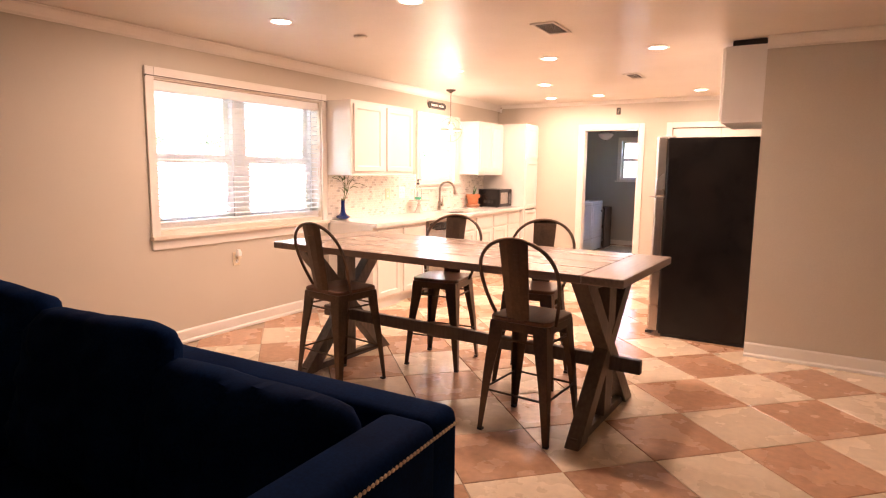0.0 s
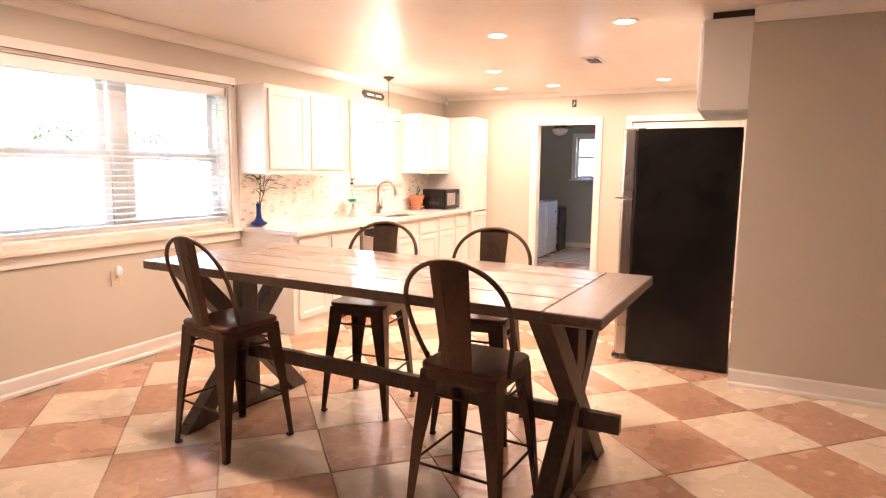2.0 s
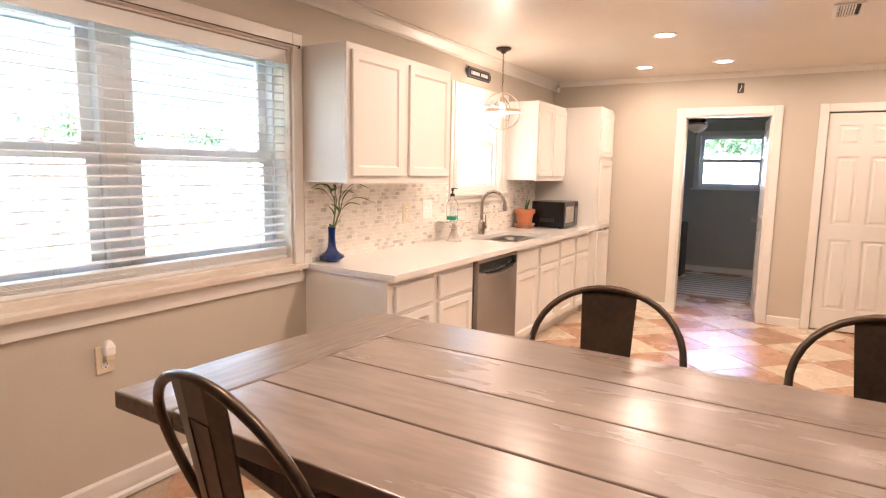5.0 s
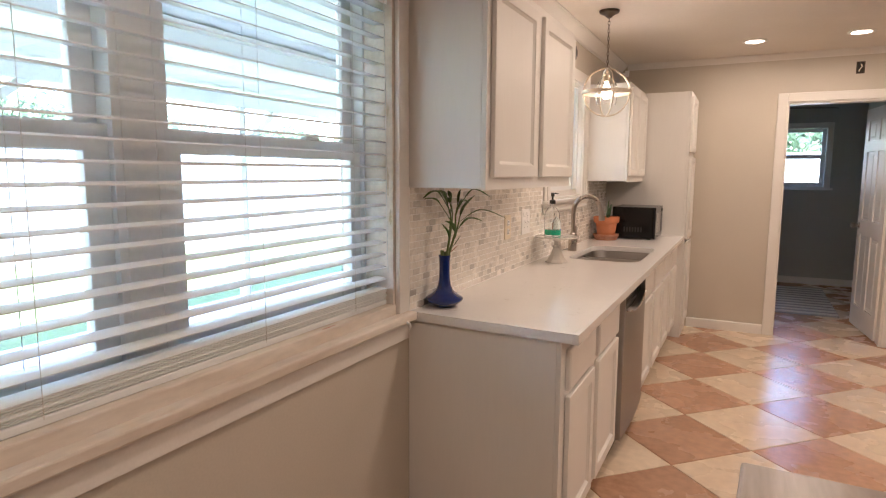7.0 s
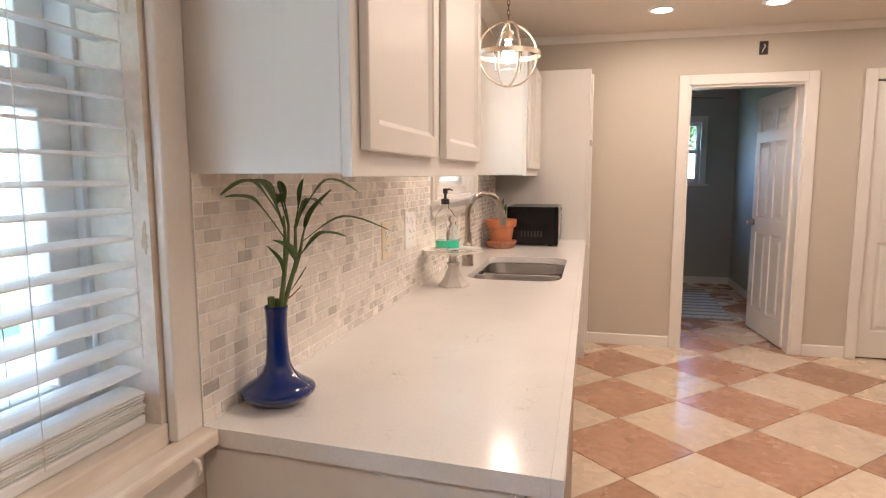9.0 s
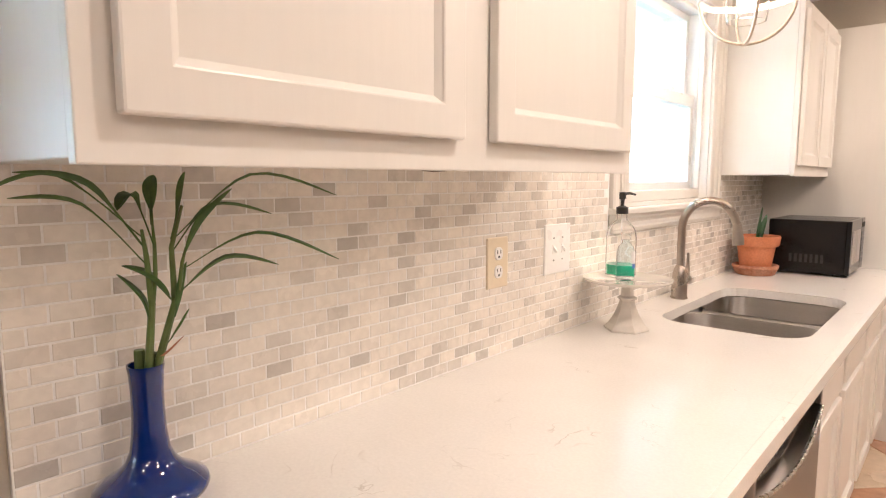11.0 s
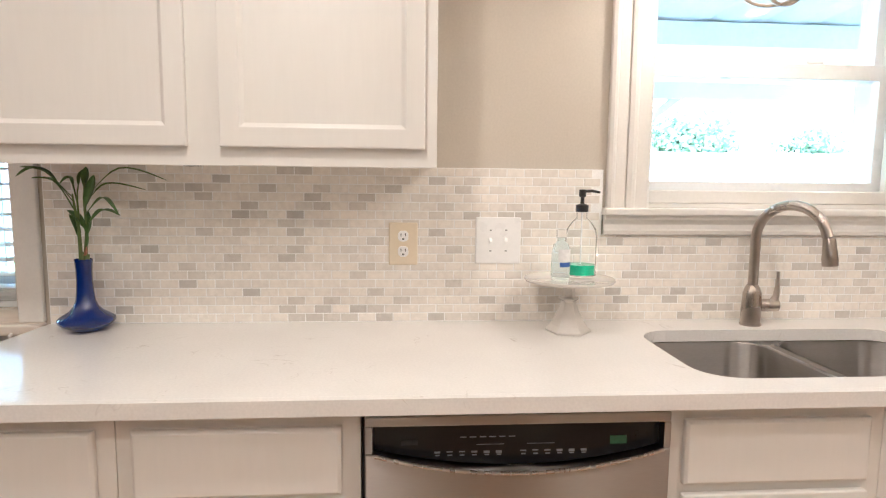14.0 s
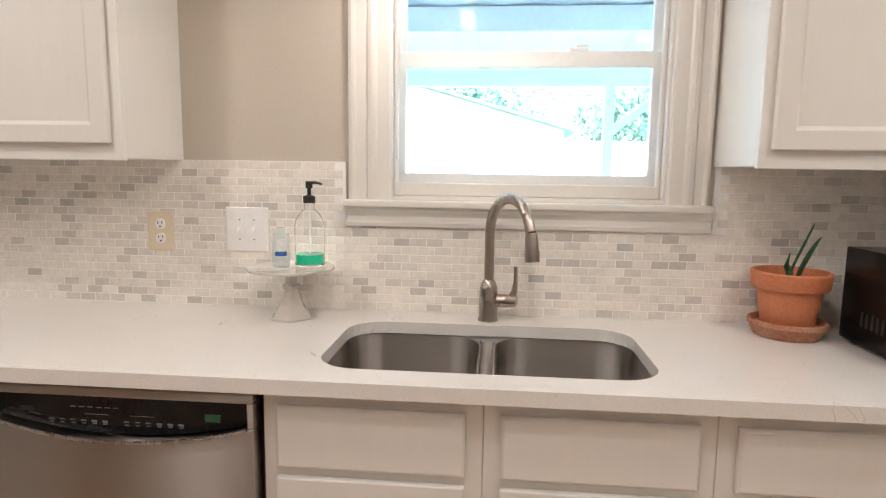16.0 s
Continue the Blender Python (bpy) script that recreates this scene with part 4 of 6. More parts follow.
part("spray_head", bm, M_NICKEL, fau, smooth=True)
bm = bmesh.new()
tube(bm, [(0, 0.018, 0.062), (0, 0.05, 0.062), (0, 0.082, 0.062), (0, 0.088, 0.062)], [0.0195, 0.020, 0.0195, 0.012], 14)
hb = part("handle_barrel", bm, M_NICKEL, fau, smooth=True)
bm = bmesh.new()
tube(bm, [(0, 0.070, 0.070), (0, 0.078, 0.092), (0, 0.081, 0.125), (0.0, 0.080, 0.168)], [0.014, 0.010, 0.0065, 0.0055], 10)
part("lever", bm, M_NICKEL, hb, smooth=True)

# dishwasher
dw = thing("dishwasher", "stainless steel dishwasher with a black curved control panel", "dishwasher", (0, 0, 0))
D0, D1 = 1.002, 1.654
# solid block; its near-black colour gives the shade in the gap
part("cavity", boxes((0.05, 0.60, 0.994, 1.662, 0.02, CB - 0.004)), M_GAP_SHADE, dw, "near-black block for the shade round the dishwasher")
part("toe_panel", boxes((0.40, 0.56, D0, D1, 0.0, 0.10)), M_BLACK_M, dw)
n = 48


def sag(u):
    """Lower edge of the console: a shallow bow."""
    return 0.762 - 0.040 * (1 - (2 * u - 1) ** 2)


bm = bmesh.new()
xs0, xs1 = 0.601, 0.655
lo = [(D0 + (D1 - D0) * i / n, 0.105) for i in range(n + 1)]
hi = [(y, sag((y - D0 - 0.016) / (D1 - D0 - 0.032)) if D0 + 0.016 <= y <= D1 - 0.016 else 0.764) for y, _ in lo]
front = [[bm.verts.new((xs1 + 0.011 * (1 - (2 * i / n - 1) ** 2), y, z)) for i, (y, z) in enumerate(side)] for side in (lo, hi)]
back = [bm.verts.new((xs0, y, z)) for y, z in lo], [bm.verts.new((xs0, y, z)) for y, z in hi]
for i in range(n):
    bm.faces.new([front[0][i], front[0][i + 1], front[1][i + 1], front[1][i]])
    bm.faces.new([back[0][i], back[1][i], back[1][i + 1], back[0][i + 1]])
    bm.faces.new([front[1][i], front[1][i + 1], back[1][i + 1], back[1][i]])
    bm.faces.new([front[0][i], back[0][i], back[0][i + 1], front[0][i + 1]])
for i in (0, n):
    bm.faces.new([front[0][i], front[1][i], back[1][i], back[0][i]])
dwd = part("door", bm, M_STEEL, dw, "brushed steel door", bevel=0.003)
part("top_rail", boxes((xs0, xs1, D0, D1, 0.822, 0.846)), M_STEEL, dw, "steel rail above the controls", bevel=0.004)
part("side_rail", boxes((xs0, xs1, D0, D0 + 0.0155, 0.7645, 0.8218)), M_STEEL, dw, bevel=0.002)
part("side_rail", boxes((xs0, xs1, D1 - 0.0155, D1, 0.7645, 0.8218)), M_STEEL, dw, bevel=0.002)
bm = bmesh.new()
pan = [(D0 + 0.016, 0.8215), (D1 - 0.016, 0.8215)] + [(D1 - 0.016 - (D1 - D0 - 0.032) * i / n, sag(1 - i / n) + 0.003) for i in range(n + 1)]
prism(bm, [(y, z) for y, z in pan], "x", 0.602, 0.630)
con = part("console", bm, M_BLACK_G, dw, "glossy black control panel")
bm = bmesh.new()
tube(bm, [(xs1 + 0.0035 + 0.011 * (1 - (2 * i / n - 1) ** 2), D0 + 0.016 + (D1 - D0 - 0.032) * i / n, sag(i / n) + 0.001) for i in range(n + 1)], 0.0042, 8)
part("console_lip", bm, M_STEEL_H, dw, "bright steel lip under the controls", smooth=True)
for i in range(13):
    if i == 6:
        continue
    yy = D0 + 0.145 + i * 0.0265
    bm = boxes((0.6302, 0.6312, yy, yy + 0.013, 0.7525 + 0.002 * math.sin(i), 0.7565), (0.6302, 0.6312, yy + 0.002, yy + 0.012, 0.7465, 0.7490))
    part("button_print", bm, M_GREY_P, con)
for d in [(0.6302, 0.6312, D0 + 0.20 + i * 0.021, D0 + 0.214 + i * 0.021, 0.7865, 0.7885) for i in range(6)] + [(0.6302, 0.6312, D0 + 0.235, D0 + 0.295, 0.770, 0.7712), (0.6302, 0.6312, D0 + 0.345, D0 + 0.405, 0.770, 0.7712)]:
    part("print_bar", boxes(d), M_GREY_P, con)
part("display", boxes((0.6302, 0.6314, D1 - 0.125, D1 - 0.088, 0.766, 0.784)), M_LED, con, "dim green display")
part("badge", boxes((0.6302, 0.6312, D0 + 0.075, D0 + 0.11, 0.772, 0.783)), M_BLACK_M, con)

# backsplash: grout bed; its tiles come last
structure("backsplash", boxes((0.0006, 0.0108, 0.037, 1.704, CT - 0.03, 1.3685), (0.0006, 0.0108, 1.704, 2.832, CT - 0.03, 1.1655), (0.0006, 0.0108, 2.832, 3.595, CT - 0.03, 1.3685)), M_GROUT, "marble mosaic backsplash of small brick tiles", "backsplash")
backsplash = bpy.data.objects["backsplash"]


# ---- wall plates ----
def outlet(y, z, w, h, label):
    o = thing("wall_outlet", label, "outlet", (0.0125, y, z), group="wall plates")
    part("plate", boxes((-0.004, 0.004, -w / 2, w / 2, -h / 2, h / 2)), M_IVORY, o, bevel=0.003)
    for zz in (-0.0235, 0.0235):
        bm = bmesh.new()
        loft(bm, [[(0.0042, yy, zz2 + zz) for yy, zz2 in round_rect(-0.016, 0.016, -0.0165, 0.0165, 0.012, 4)], [(0.007, yy, zz2 + zz) for yy, zz2 in round_rect(-0.0155, 0.0155, -0.016, 0.016, 0.012, 4)]])
        r = part("receptacle", bm, M_WHITE_P, o, "white socket face")
        for d in ((-0.008, -0.0055, zz, zz + 0.009), (0.0055, 0.008, zz, zz + 0.009), (-0.003, 0.003, zz - 0.011, zz - 0.006)):
            part("slot", boxes((0.0068, 0.0076, *d)), M_DARK, r)
    return o


outlet(1.085, 1.136, 0.088, 0.130, "ivory duplex wall outlet with white sockets on marble tile")
sw = thing("light_switch", "white double toggle light switch plate on marble tile", "switch", (0.0125, 1.378, 1.147), group="wall plates")
part("plate", boxes((-0.004, 0.004, -0.0705, 0.0705, -0.072, 0.072)), M_WHITE_P, sw, bevel=0.003)
for yy in (-0.024, 0.024):
    bm = bmesh.new()
    box(bm, 0.0042, 0.0055, yy - 0.006, yy + 0.006, -0.013, 0.013)
    loft(bm, [[(0.0056, yy + a, b) for a, b in ((-0.0042, -0.004), (0.0042, -0.004), (0.0042, 0.009), (-0.0042, 0.009))], [(0.016, yy + a, b) for a, b in ((-0.0035, -0.010), (0.0035, -0.010), (0.0035, -0.003), (-0.0035, -0.003))]])
    tg = part("toggle", bm, M_WHITE_P, sw)
    for zz in (-0.034, 0.030):
        part("screw", boxes((0.0042, 0.0052, yy - 0.003, yy + 0.003, zz, zz + 0.004)), M_GREY_P, sw)

low = outlet(-1.165, 0.63, 0.075, 0.118, "ivory wall outlet below the window with a plug-in night light")
low.matrix_basis = pose(0.0046, -1.165, 0.632)
nl = thing("night_light", "small white plug-in night light in the outlet", "night light", (0.0125, -1.160, 0.655))
bm = bmesh.new()
loft(bm, [[(x, y, 0.0) for x, y in round_rect(0.0, 0.035, -0.022, 0.022, 0.008, 3)], [(x, y, 0.035) for x, y in round_rect(0.0, 0.036, -0.023, 0.023, 0.008, 3)], [(x, y, 0.055) for x, y in round_rect(0.004, 0.030, -0.015, 0.015, 0.008, 3)], [(x, y, 0.062) for x, y in round_rect(0.008, 0.024, -0.009, 0.009, 0.006, 3)]])
part("shell", bm, M_WHITE_P, nl, smooth=False, bevel=0.002)
part("base", boxes((0.0, 0.03, -0.018, 0.018, -0.022, -0.0005)), M_IVORY, nl, "ivory plug base", bevel=0.003)

jb = thing("junction_box", "open electrical box with loose wires above the doorway", "junction box", (1.907, NORTH, 2.287))
part("box_rim", slab(-0.030, 0.030, -0.048, 0.048, [(-0.024, 0.024, -0.042, 0.042)], -0.004, -0.0005, "y"), M_BRONZE, jb)
# plate flush with the wall, coloured like the shade in an open box
part("cavity", boxes((-0.024, 0.024, -0.0015, -0.0006, -0.042, 0.042)), M_DARK, jb, "flat near-black plate for the shaded box inside")
bm = bmesh.new()
tube(bm, [(-0.01, -0.002, -0.03), (-0.004, -0.012, -0.01), (0.008, -0.012, 0.005), (0.002, -0.004, 0.028)], 0.004, 6)
part("wire", bm, M_IVORY, jb, "pale coiled wire", smooth=True)

sensor = thing("corner_sensor", "small white motion sensor in the ceiling corner", "sensor", (0.075, NORTH - 0.045, 2.355))
bm = bmesh.new()
loft(bm, [[(x, y, -0.026) for x, y in round_rect(-0.015, 0.012, -0.013, 0.013, 0.006, 3)], [(x, y, 0.026) for x, y in round_rect(-0.018, 0.018, -0.017, 0.017, 0.007, 3)]])
part("case", bm, M_WHITE_P, sensor)
part("bracket", boxes((-0.07, -0.015, -0.006, 0.040, -0.008, 0.008)), M_WHITE_P, sensor)

# sign above the sink window
sg = thing("wall_sign", "small black plaque with scalloped ends and pale lettering", "sign", (0.0, 2.20, 2.268))
bm = bmesh.new()
prof = []
for yy, zz in ((0.20, -0.045), (0.205, -0.028), (0.228, -0.022), (0.228, 0.022), (0.205, 0.028), (0.20, 0.045)):
    prof.append((yy, zz))
prof += [(-y, z) for y, z in prof[::-1]]
prism(bm, prof, "x", 0.0015, 0.014)
part("board", bm, M_BLACK_M, sg, bevel=0.003)
part("border", slab(-0.195, 0.195, -0.037, 0.037, [(-0.190, 0.190, -0.032, 0.032)], 0.0142, 0.0156, "x"), M_GREY_P, sg, "pale painted border")
random.seed(3)
bars, yy = [], -0.150
while yy < 0.145:
    w = random.choice((0.016, 0.018, 0.022))
    if not (-0.005 < yy < 0.015):
        bars.append((0.0142, 0.0156, yy, yy + w, -0.014, 0.014))
    yy += w + 0.007
for bar in bars:
    part("letter", boxes(bar), M_LABEL, sg, "pale block letter")
bm = bmesh.new()
tube(bm, [(0.008, -0.226, -0.014), (0.010, -0.243, -0.004), (0.010, -0.246, 0.022), (0.008, -0.228, 0.052)], 0.003, 6)
part("wire_loop", bm, M_GREY_P, sg, smooth=True)


# ---- things on the worktop ----
def leaf(bm, pts, width, fold=0.25, stalk=0.0):
    """A long pointed leaf along points, folded a little along its midrib."""
    pts = [Vector(p) for p in pts]
    dense = []
    n = 12
    for i in range(n + 1):
        t = i / n * (len(pts) - 1)
        k = min(int(t), len(pts) - 2)
        f = t - k
        p0, p1, p2, p3 = pts[max(k - 1, 0)], pts[k], pts[k + 1], pts[min(k + 2, len(pts) - 1)]
        dense.append(0.5 * ((2 * p1) + (p2 - p0) * f + (2 * p0 - 5 * p1 + 4 * p2 - p3) * f * f + (3 * p1 - p0 - 3 * p2 + p3) * f ** 3))
    rows = []
    for i, p in enumerate(dense):
        d = (dense[min(i + 1, n)] - dense[max(i - 1, 0)]).normalized()
        s = d.cross(Vector((0, 0, 1)))
        s = s.normalized() if s.length > 1e-3 else Vector((1, 0, 0))
        u = s.cross(d).normalized()
        t = i / n
        w = width * max(0.12 if t < 0.5 else 0.015, math.sin(math.pi * min(t * 0.86 + 0.14, 1.0)) ** 0.8)
        if stalk:
            q = max(0.0, (t - stalk) / (1 - stalk))
            w = max(0.0022 if t < 0.6 else 0.0006, width * math.sin(math.pi * min(0.04 + 0.96 * q, 1.0)) ** 0.85 * (1 - 0.25 * q))
        rows.append([bm.verts.new(p - s * w / 2 + u * w * fold), bm.verts.new(p), bm.verts.new(p + s * w / 2 + u * w * fold)])
    for a, b in zip(rows, rows[1:]):
        bm.faces.new([a[0], a[1], b[1], b[0]])
        bm.faces.new([a[1], a[2], b[2], b[1]])


VASE = (0.089, 0.180)
vase = thing("vase", "glossy cobalt blue bottle vase on the worktop", "vase", (*VASE, CT))
bm = bmesh.new()
lathe(bm, [(0.0, 0.0), (0.038, 0.0), (0.042, 0.003), (0.060, 0.013), (0.0735, 0.024), (0.0755, 0.030), (0.0735, 0.0365), (0.060, 0.046), (0.044, 0.056), (0.0325, 0.069), (0.0258, 0.086), (0.0225, 0.112), (0.0210, 0.145), (0.0212, 0.170),
           (0.0225, 0.1935)], n=48)
part("body", bm, M_BLUE, vase, smooth=True)
bm = bmesh.new()
lathe(bm, [(0.0225, 0.1935), (0.0240, 0.2035), (0.0235, 0.2055), (0.0215, 0.2050), (0.0200, 0.195), (0.018, 0.16), (0.018, 0.12), (0.0, 0.115)], n=48)
part("rim", bm, M_BLUE, vase, smooth=True)
plant = thing("bamboo_cutting", "lucky bamboo cutting with arching green leaves in the vase", "plant", (*VASE, CT + 0.14))
STEMS = [
    ((0.004, -0.002, 0.0), (0.012, 0.0, 0.07), (0.022, 0.004, 0.15), (0.027, -0.002, 0.215), (0.027, -0.006, 0.25)),
    ((0.006, 0.005, 0.0), (0.013, 0.013, 0.07), (0.032, 0.030, 0.15), (0.034, 0.028, 0.225), (0.048, 0.038, 0.28)),
    ((0.032, 0.030, 0.14), (0.042, 0.034, 0.18), (0.046, 0.036, 0.205), (0.050, 0.040, 0.225)),
    ((0.022, 0.004, 0.14), (0.028, 0.008, 0.19), (0.030, 0.008, 0.23), (0.026, 0.008, 0.265))]
for s in STEMS:
    bm = bmesh.new()
    tube(bm, s, [0.0062, 0.0056, 0.0046, 0.0034, 0.002][:len(s)] if s[0][2] == 0 else [0.003, 0.003, 0.0024, 0.0014], 8)
    part("stem", bm, M_STEM, plant, smooth=True)
for dx, dy, z in ((-0.008, -0.004, 0.084), (-0.001, 0.010, 0.078)):
    bm = bmesh.new()
    tube(bm, [(dx, dy, 0.0), (dx, dy, z - 0.004), (dx, dy, z)], [0.007, 0.0075, 0.0072], 8)
    part("cane", bm, M_STEM, plant, "cut bamboo cane stub", smooth=True)
bm = bmesh.new()
leaf(bm, ((0.012, 0.010, 0.070), (0.028, 0.022, 0.084), (0.046, 0.034, 0.106)), 0.008, 0.3)
part("dry_sheath", bm, M_SAUCER, plant, "dry brown leaf sheath", smooth=True)
LEAVES = [
    ((0.036, 0.030, 0.235), (0.056, 0.136, 0.320), (0.080, 0.268, 0.290), 0.011, 0.30),
    ((0.034, 0.030, 0.220), (0.033, 0.089, 0.278), (0.020, 0.190, 0.262), 0.013, 0.25),
    ((0.036, 0.030, 0.160), (0.064, 0.088, 0.206), (0.096, 0.150, 0.195), 0.018, 0.18),
    ((0.045, 0.035, 0.195), (0.106, 0.111, 0.242), (0.187, 0.185, 0.207), 0.012, 0.22),
    ((0.048, 0.038, 0.215), (0.062, 0.058, 0.258), (0.092, 0.085, 0.302), 0.023, 0.08),
    ((0.036, 0.028, 0.235), (0.044, 0.040, 0.290), (0.048, 0.045, 0.324), 0.020, 0.30),
    ((0.026, -0.003, 0.225), (0.030, -0.067, 0.306), (0.026, -0.140, 0.322), 0.022, 0.32),
    ((0.026, -0.003, 0.205), (0.000, -0.065, 0.282), (-0.017, -0.137, 0.292), 0.017, 0.40),
    ((0.026, -0.006, 0.240), (0.016, -0.095, 0.318), (-0.004, -0.170, 0.296), 0.016, 0.35),
    ((0.030, 0.008, 0.225), (0.022, -0.012, 0.292), (0.032, -0.036, 0.276), 0.021, 0.35),
    ((0.026, 0.008, 0.255), (0.016, 0.012, 0.298), (0.004, 0.022, 0.320), 0.016, 0.25),
    ((0.034, 0.024, 0.155), (0.028, 0.000, 0.186), (0.014, -0.028, 0.204), 0.026, 0.08),
    ((0.020, 0.002, 0.115), (0.016, -0.006, 0.155), (0.002, -0.030, 0.192), 0.017, 0.20),
    ((0.032, 0.030, 0.130), (0.040, 0.038, 0.165), (0.046, 0.042, 0.205), 0.018, 0.15),
    ((0.024, 0.022, 0.095), (0.040, 0.034, 0.122), (0.050, 0.040, 0.142), 0.006, 0.10),
]
for *pts, w, st in LEAVES:
    bm = bmesh.new()
    leaf(bm, pts, w * 1.25, 0.25, st)
    lf = part("leaf", bm, M_LEAF, plant, smooth=True)
    sd = lf.modifiers.new("thickness", "SOLIDIFY")
    sd.thickness = 0.0008

stand = thing("cake_stand", "small glossy milk-glass pedestal stand on the worktop", "cake stand", (0.147, 1.568, CT))
bm = bmesh.new()
lathe(bm, [(0.0, 0.142), (0.03, 0.142), (0.128, 0.150), (0.131, 0.154), (0.1305, 0.159), (0.126, 0.159), (0.118, 0.1565), (0.0, 0.1565)], n=48)
part("plate", bm, M_STAND, stand, "pale round plate", smooth=True)
bm = bmesh.new()


def hexagon(r, z, turn=0.3):
    return [(r * math.cos(turn + i * math.pi / 3), r * math.sin(turn + i * math.pi / 3), z) for i in range(6)]


loft(bm, [hexagon(r, z) for r, z in ((0.067, 0.0), (0.067, 0.006), (0.053, 0.020), (0.040, 0.042), (0.029, 0.068), (0.023, 0.086), (0.0225, 0.092), (0.029, 0.095), (0.029, 0.101), (0.019, 0.105), (0.018, 0.130), (0.028, 0.1415))])
part("pedestal", bm, M_STAND, stand, "faceted pedestal foot", bevel=0.0015)
ST = CT + 0.1566

soap = thing("soap_bottle", "clear glass soap dispenser with a little green soap", "soap dispenser", (0.101, 1.613, ST))
soap.scale = (1.04, 1.04, 1.06)
bm = bmesh.new()
lathe(bm, [(0.0, 0.0), (0.040, 0.0), (0.044, 0.004), (0.044, 0.115), (0.040, 0.135), (0.026, 0.155), (0.0155, 0.163), (0.0155, 0.180), (0.013, 0.180), (0.013, 0.163), (0.024, 0.153), (0.0375, 0.133), (0.0415, 0.115), (0.0415, 0.006), (0.0, 0.005)], n=32)
gb = part("glass_body", bm, M_GLASS, soap, smooth=True)
gb.visible_shadow = False
bm = bmesh.new()
lathe(bm, [(0.0, 0.0055), (0.041, 0.0065), (0.041, 0.034), (0.0, 0.034)], n=32)
part("soap_liquid", bm, M_SOAP, soap, "bright green liquid soap", smooth=False)
bm = bmesh.new()
lathe(bm, [(0.0, 0.181), (0.0175, 0.181), (0.0175, 0.200), (0.010, 0.203), (0.0055, 0.205), (0.0055, 0.222), (0.010, 0.224), (0.010, 0.243), (0.0, 0.244)], n=20)
tube(bm, [(0.0, 0.0, 0.238), (0.012, 0.024, 0.240), (0.020, 0.044, 0.236)], [0.0045, 0.004, 0.003], 8)
part("pump", bm, M_BLACK_M, soap, "black plastic pump", smooth=False)
bm = bmesh.new()
tube(bm, [(0, 0, 0.18), (0, 0, 0.012)], 0.002, 6)
part("dip_tube", bm, M_LABEL, soap)

gel = thing("sanitizer_bottle", "small clear hand gel bottle with a white and blue label", "bottle", (0.150, 1.540, ST))
gel.scale = (1.22, 1.22, 1.42)
bm = bmesh.new()
lathe(bm, [(0.0, 0.0), (0.020, 0.0), (0.022, 0.004), (0.022, 0.055), (0.018, 0.070), (0.009, 0.078), (0.009, 0.084), (0.0, 0.084)], n=24)
gg = part("gel_body", bm, M_GEL, gel, smooth=True)
gg.visible_shadow = False
bm = bmesh.new()
lathe(bm, [(0.0, 0.0845), (0.012, 0.0845), (0.012, 0.100), (0.005, 0.102), (0.0, 0.102)], n=18)
part("cap", bm, M_GLASS, gel, "clear flip cap", smooth=True)
for a0, a1, z0, z1, mm, nm in ((-30, 62, 0.036, 0.062, M_LABEL, "label"), (-20, 55, 0.026, 0.0355, M_LABEL_B, "label_band")):
    bm = bmesh.new()
    k = 10
    cols = [[bm.verts.new((0.0226 * math.cos(radians(a0 + (a1 - a0) * i / k)), 0.0226 * math.sin(radians(a0 + (a1 - a0) * i / k)), z)) for z in (z0, z1)] for i in range(k + 1)]
    for p, q in zip(cols, cols[1:]):
        bm.faces.new([p[0], q[0], q[1], p[1]])
    part(nm, bm, mm, gel)

pot = thing("flower_pot", "orange terracotta flower pot standing in a saucer", "flower pot", (0.140, 3.012, CT + 0.0325))
pot.scale = (1.08, 1.08, 1.08)
bm = bmesh.new()
lathe(bm, [(0.0000, 0.0000), (0.0616, 0.0000), (0.0638, 0.0034), (0.0775, 0.0969), (0.0889, 0.0980), (0.0923, 0.1026), (0.0958, 0.1391), (0.0935, 0.1425), (0.0866, 0.1425), (0.0832, 0.1357), (0.0775, 0.1083), (0.0000, 0.1060)], n=40)
part("pot_wall", bm, M_TERRA, pot, smooth=True)
bm = bmesh.new()
lathe(bm, [(0.0000, 0.1094), (0.0342, 0.1129), (0.0787, 0.1089)], n=28)
part("soil", bm, M_SOIL, pot, "dark potting soil", smooth=True)
sau = thing("pot_saucer", "weathered brown terracotta saucer under the flower pot", "saucer", (0.140, 3.012, CT))
sau.scale = (1.08, 1.08, 1.08)
bm = bmesh.new()
lathe(bm, [(0.0000, 0.0000), (0.0752, 0.0000), (0.0798, 0.0034), (0.0912, 0.0296), (0.0946, 0.0319), (0.0946, 0.0422), (0.0901, 0.0445), (0.0855, 0.0422), (0.0775, 0.0296), (0.0000, 0.0296)], n=40)
part("dish", bm, M_SAUCER, sau, smooth=True)
snake = thing("snake_plant", "young snake plant with three mottled upright leaves", "plant", (0.140, 3.012, CT + 0.1505))
SNAKE = (((0, 0.0, 0), (0.002, 0.006, 0.045), (0.004, 0.024, 0.095), (0.006, 0.044, 0.150), (0.006, 0.050, 0.172)), 0.013), (((0.01, 0.014, 0), (0.014, 0.026, 0.04), (0.02, 0.044, 0.09), (0.024, 0.062, 0.135)), 0.032), (((0.012, -0.010, 0), (0.016, -0.016, 0.04), (0.018, -0.014, 0.088)), 0.022)
for pts, w in SNAKE:
    bm = bmesh.new()
    leaf(bm, pts, w, 0.3)
    lf = part("leaf", bm, M_SNAKE, snake, smooth=True)
    sd = lf.modifiers.new("thickness", "SOLIDIFY")
    sd.thickness = 0.0022

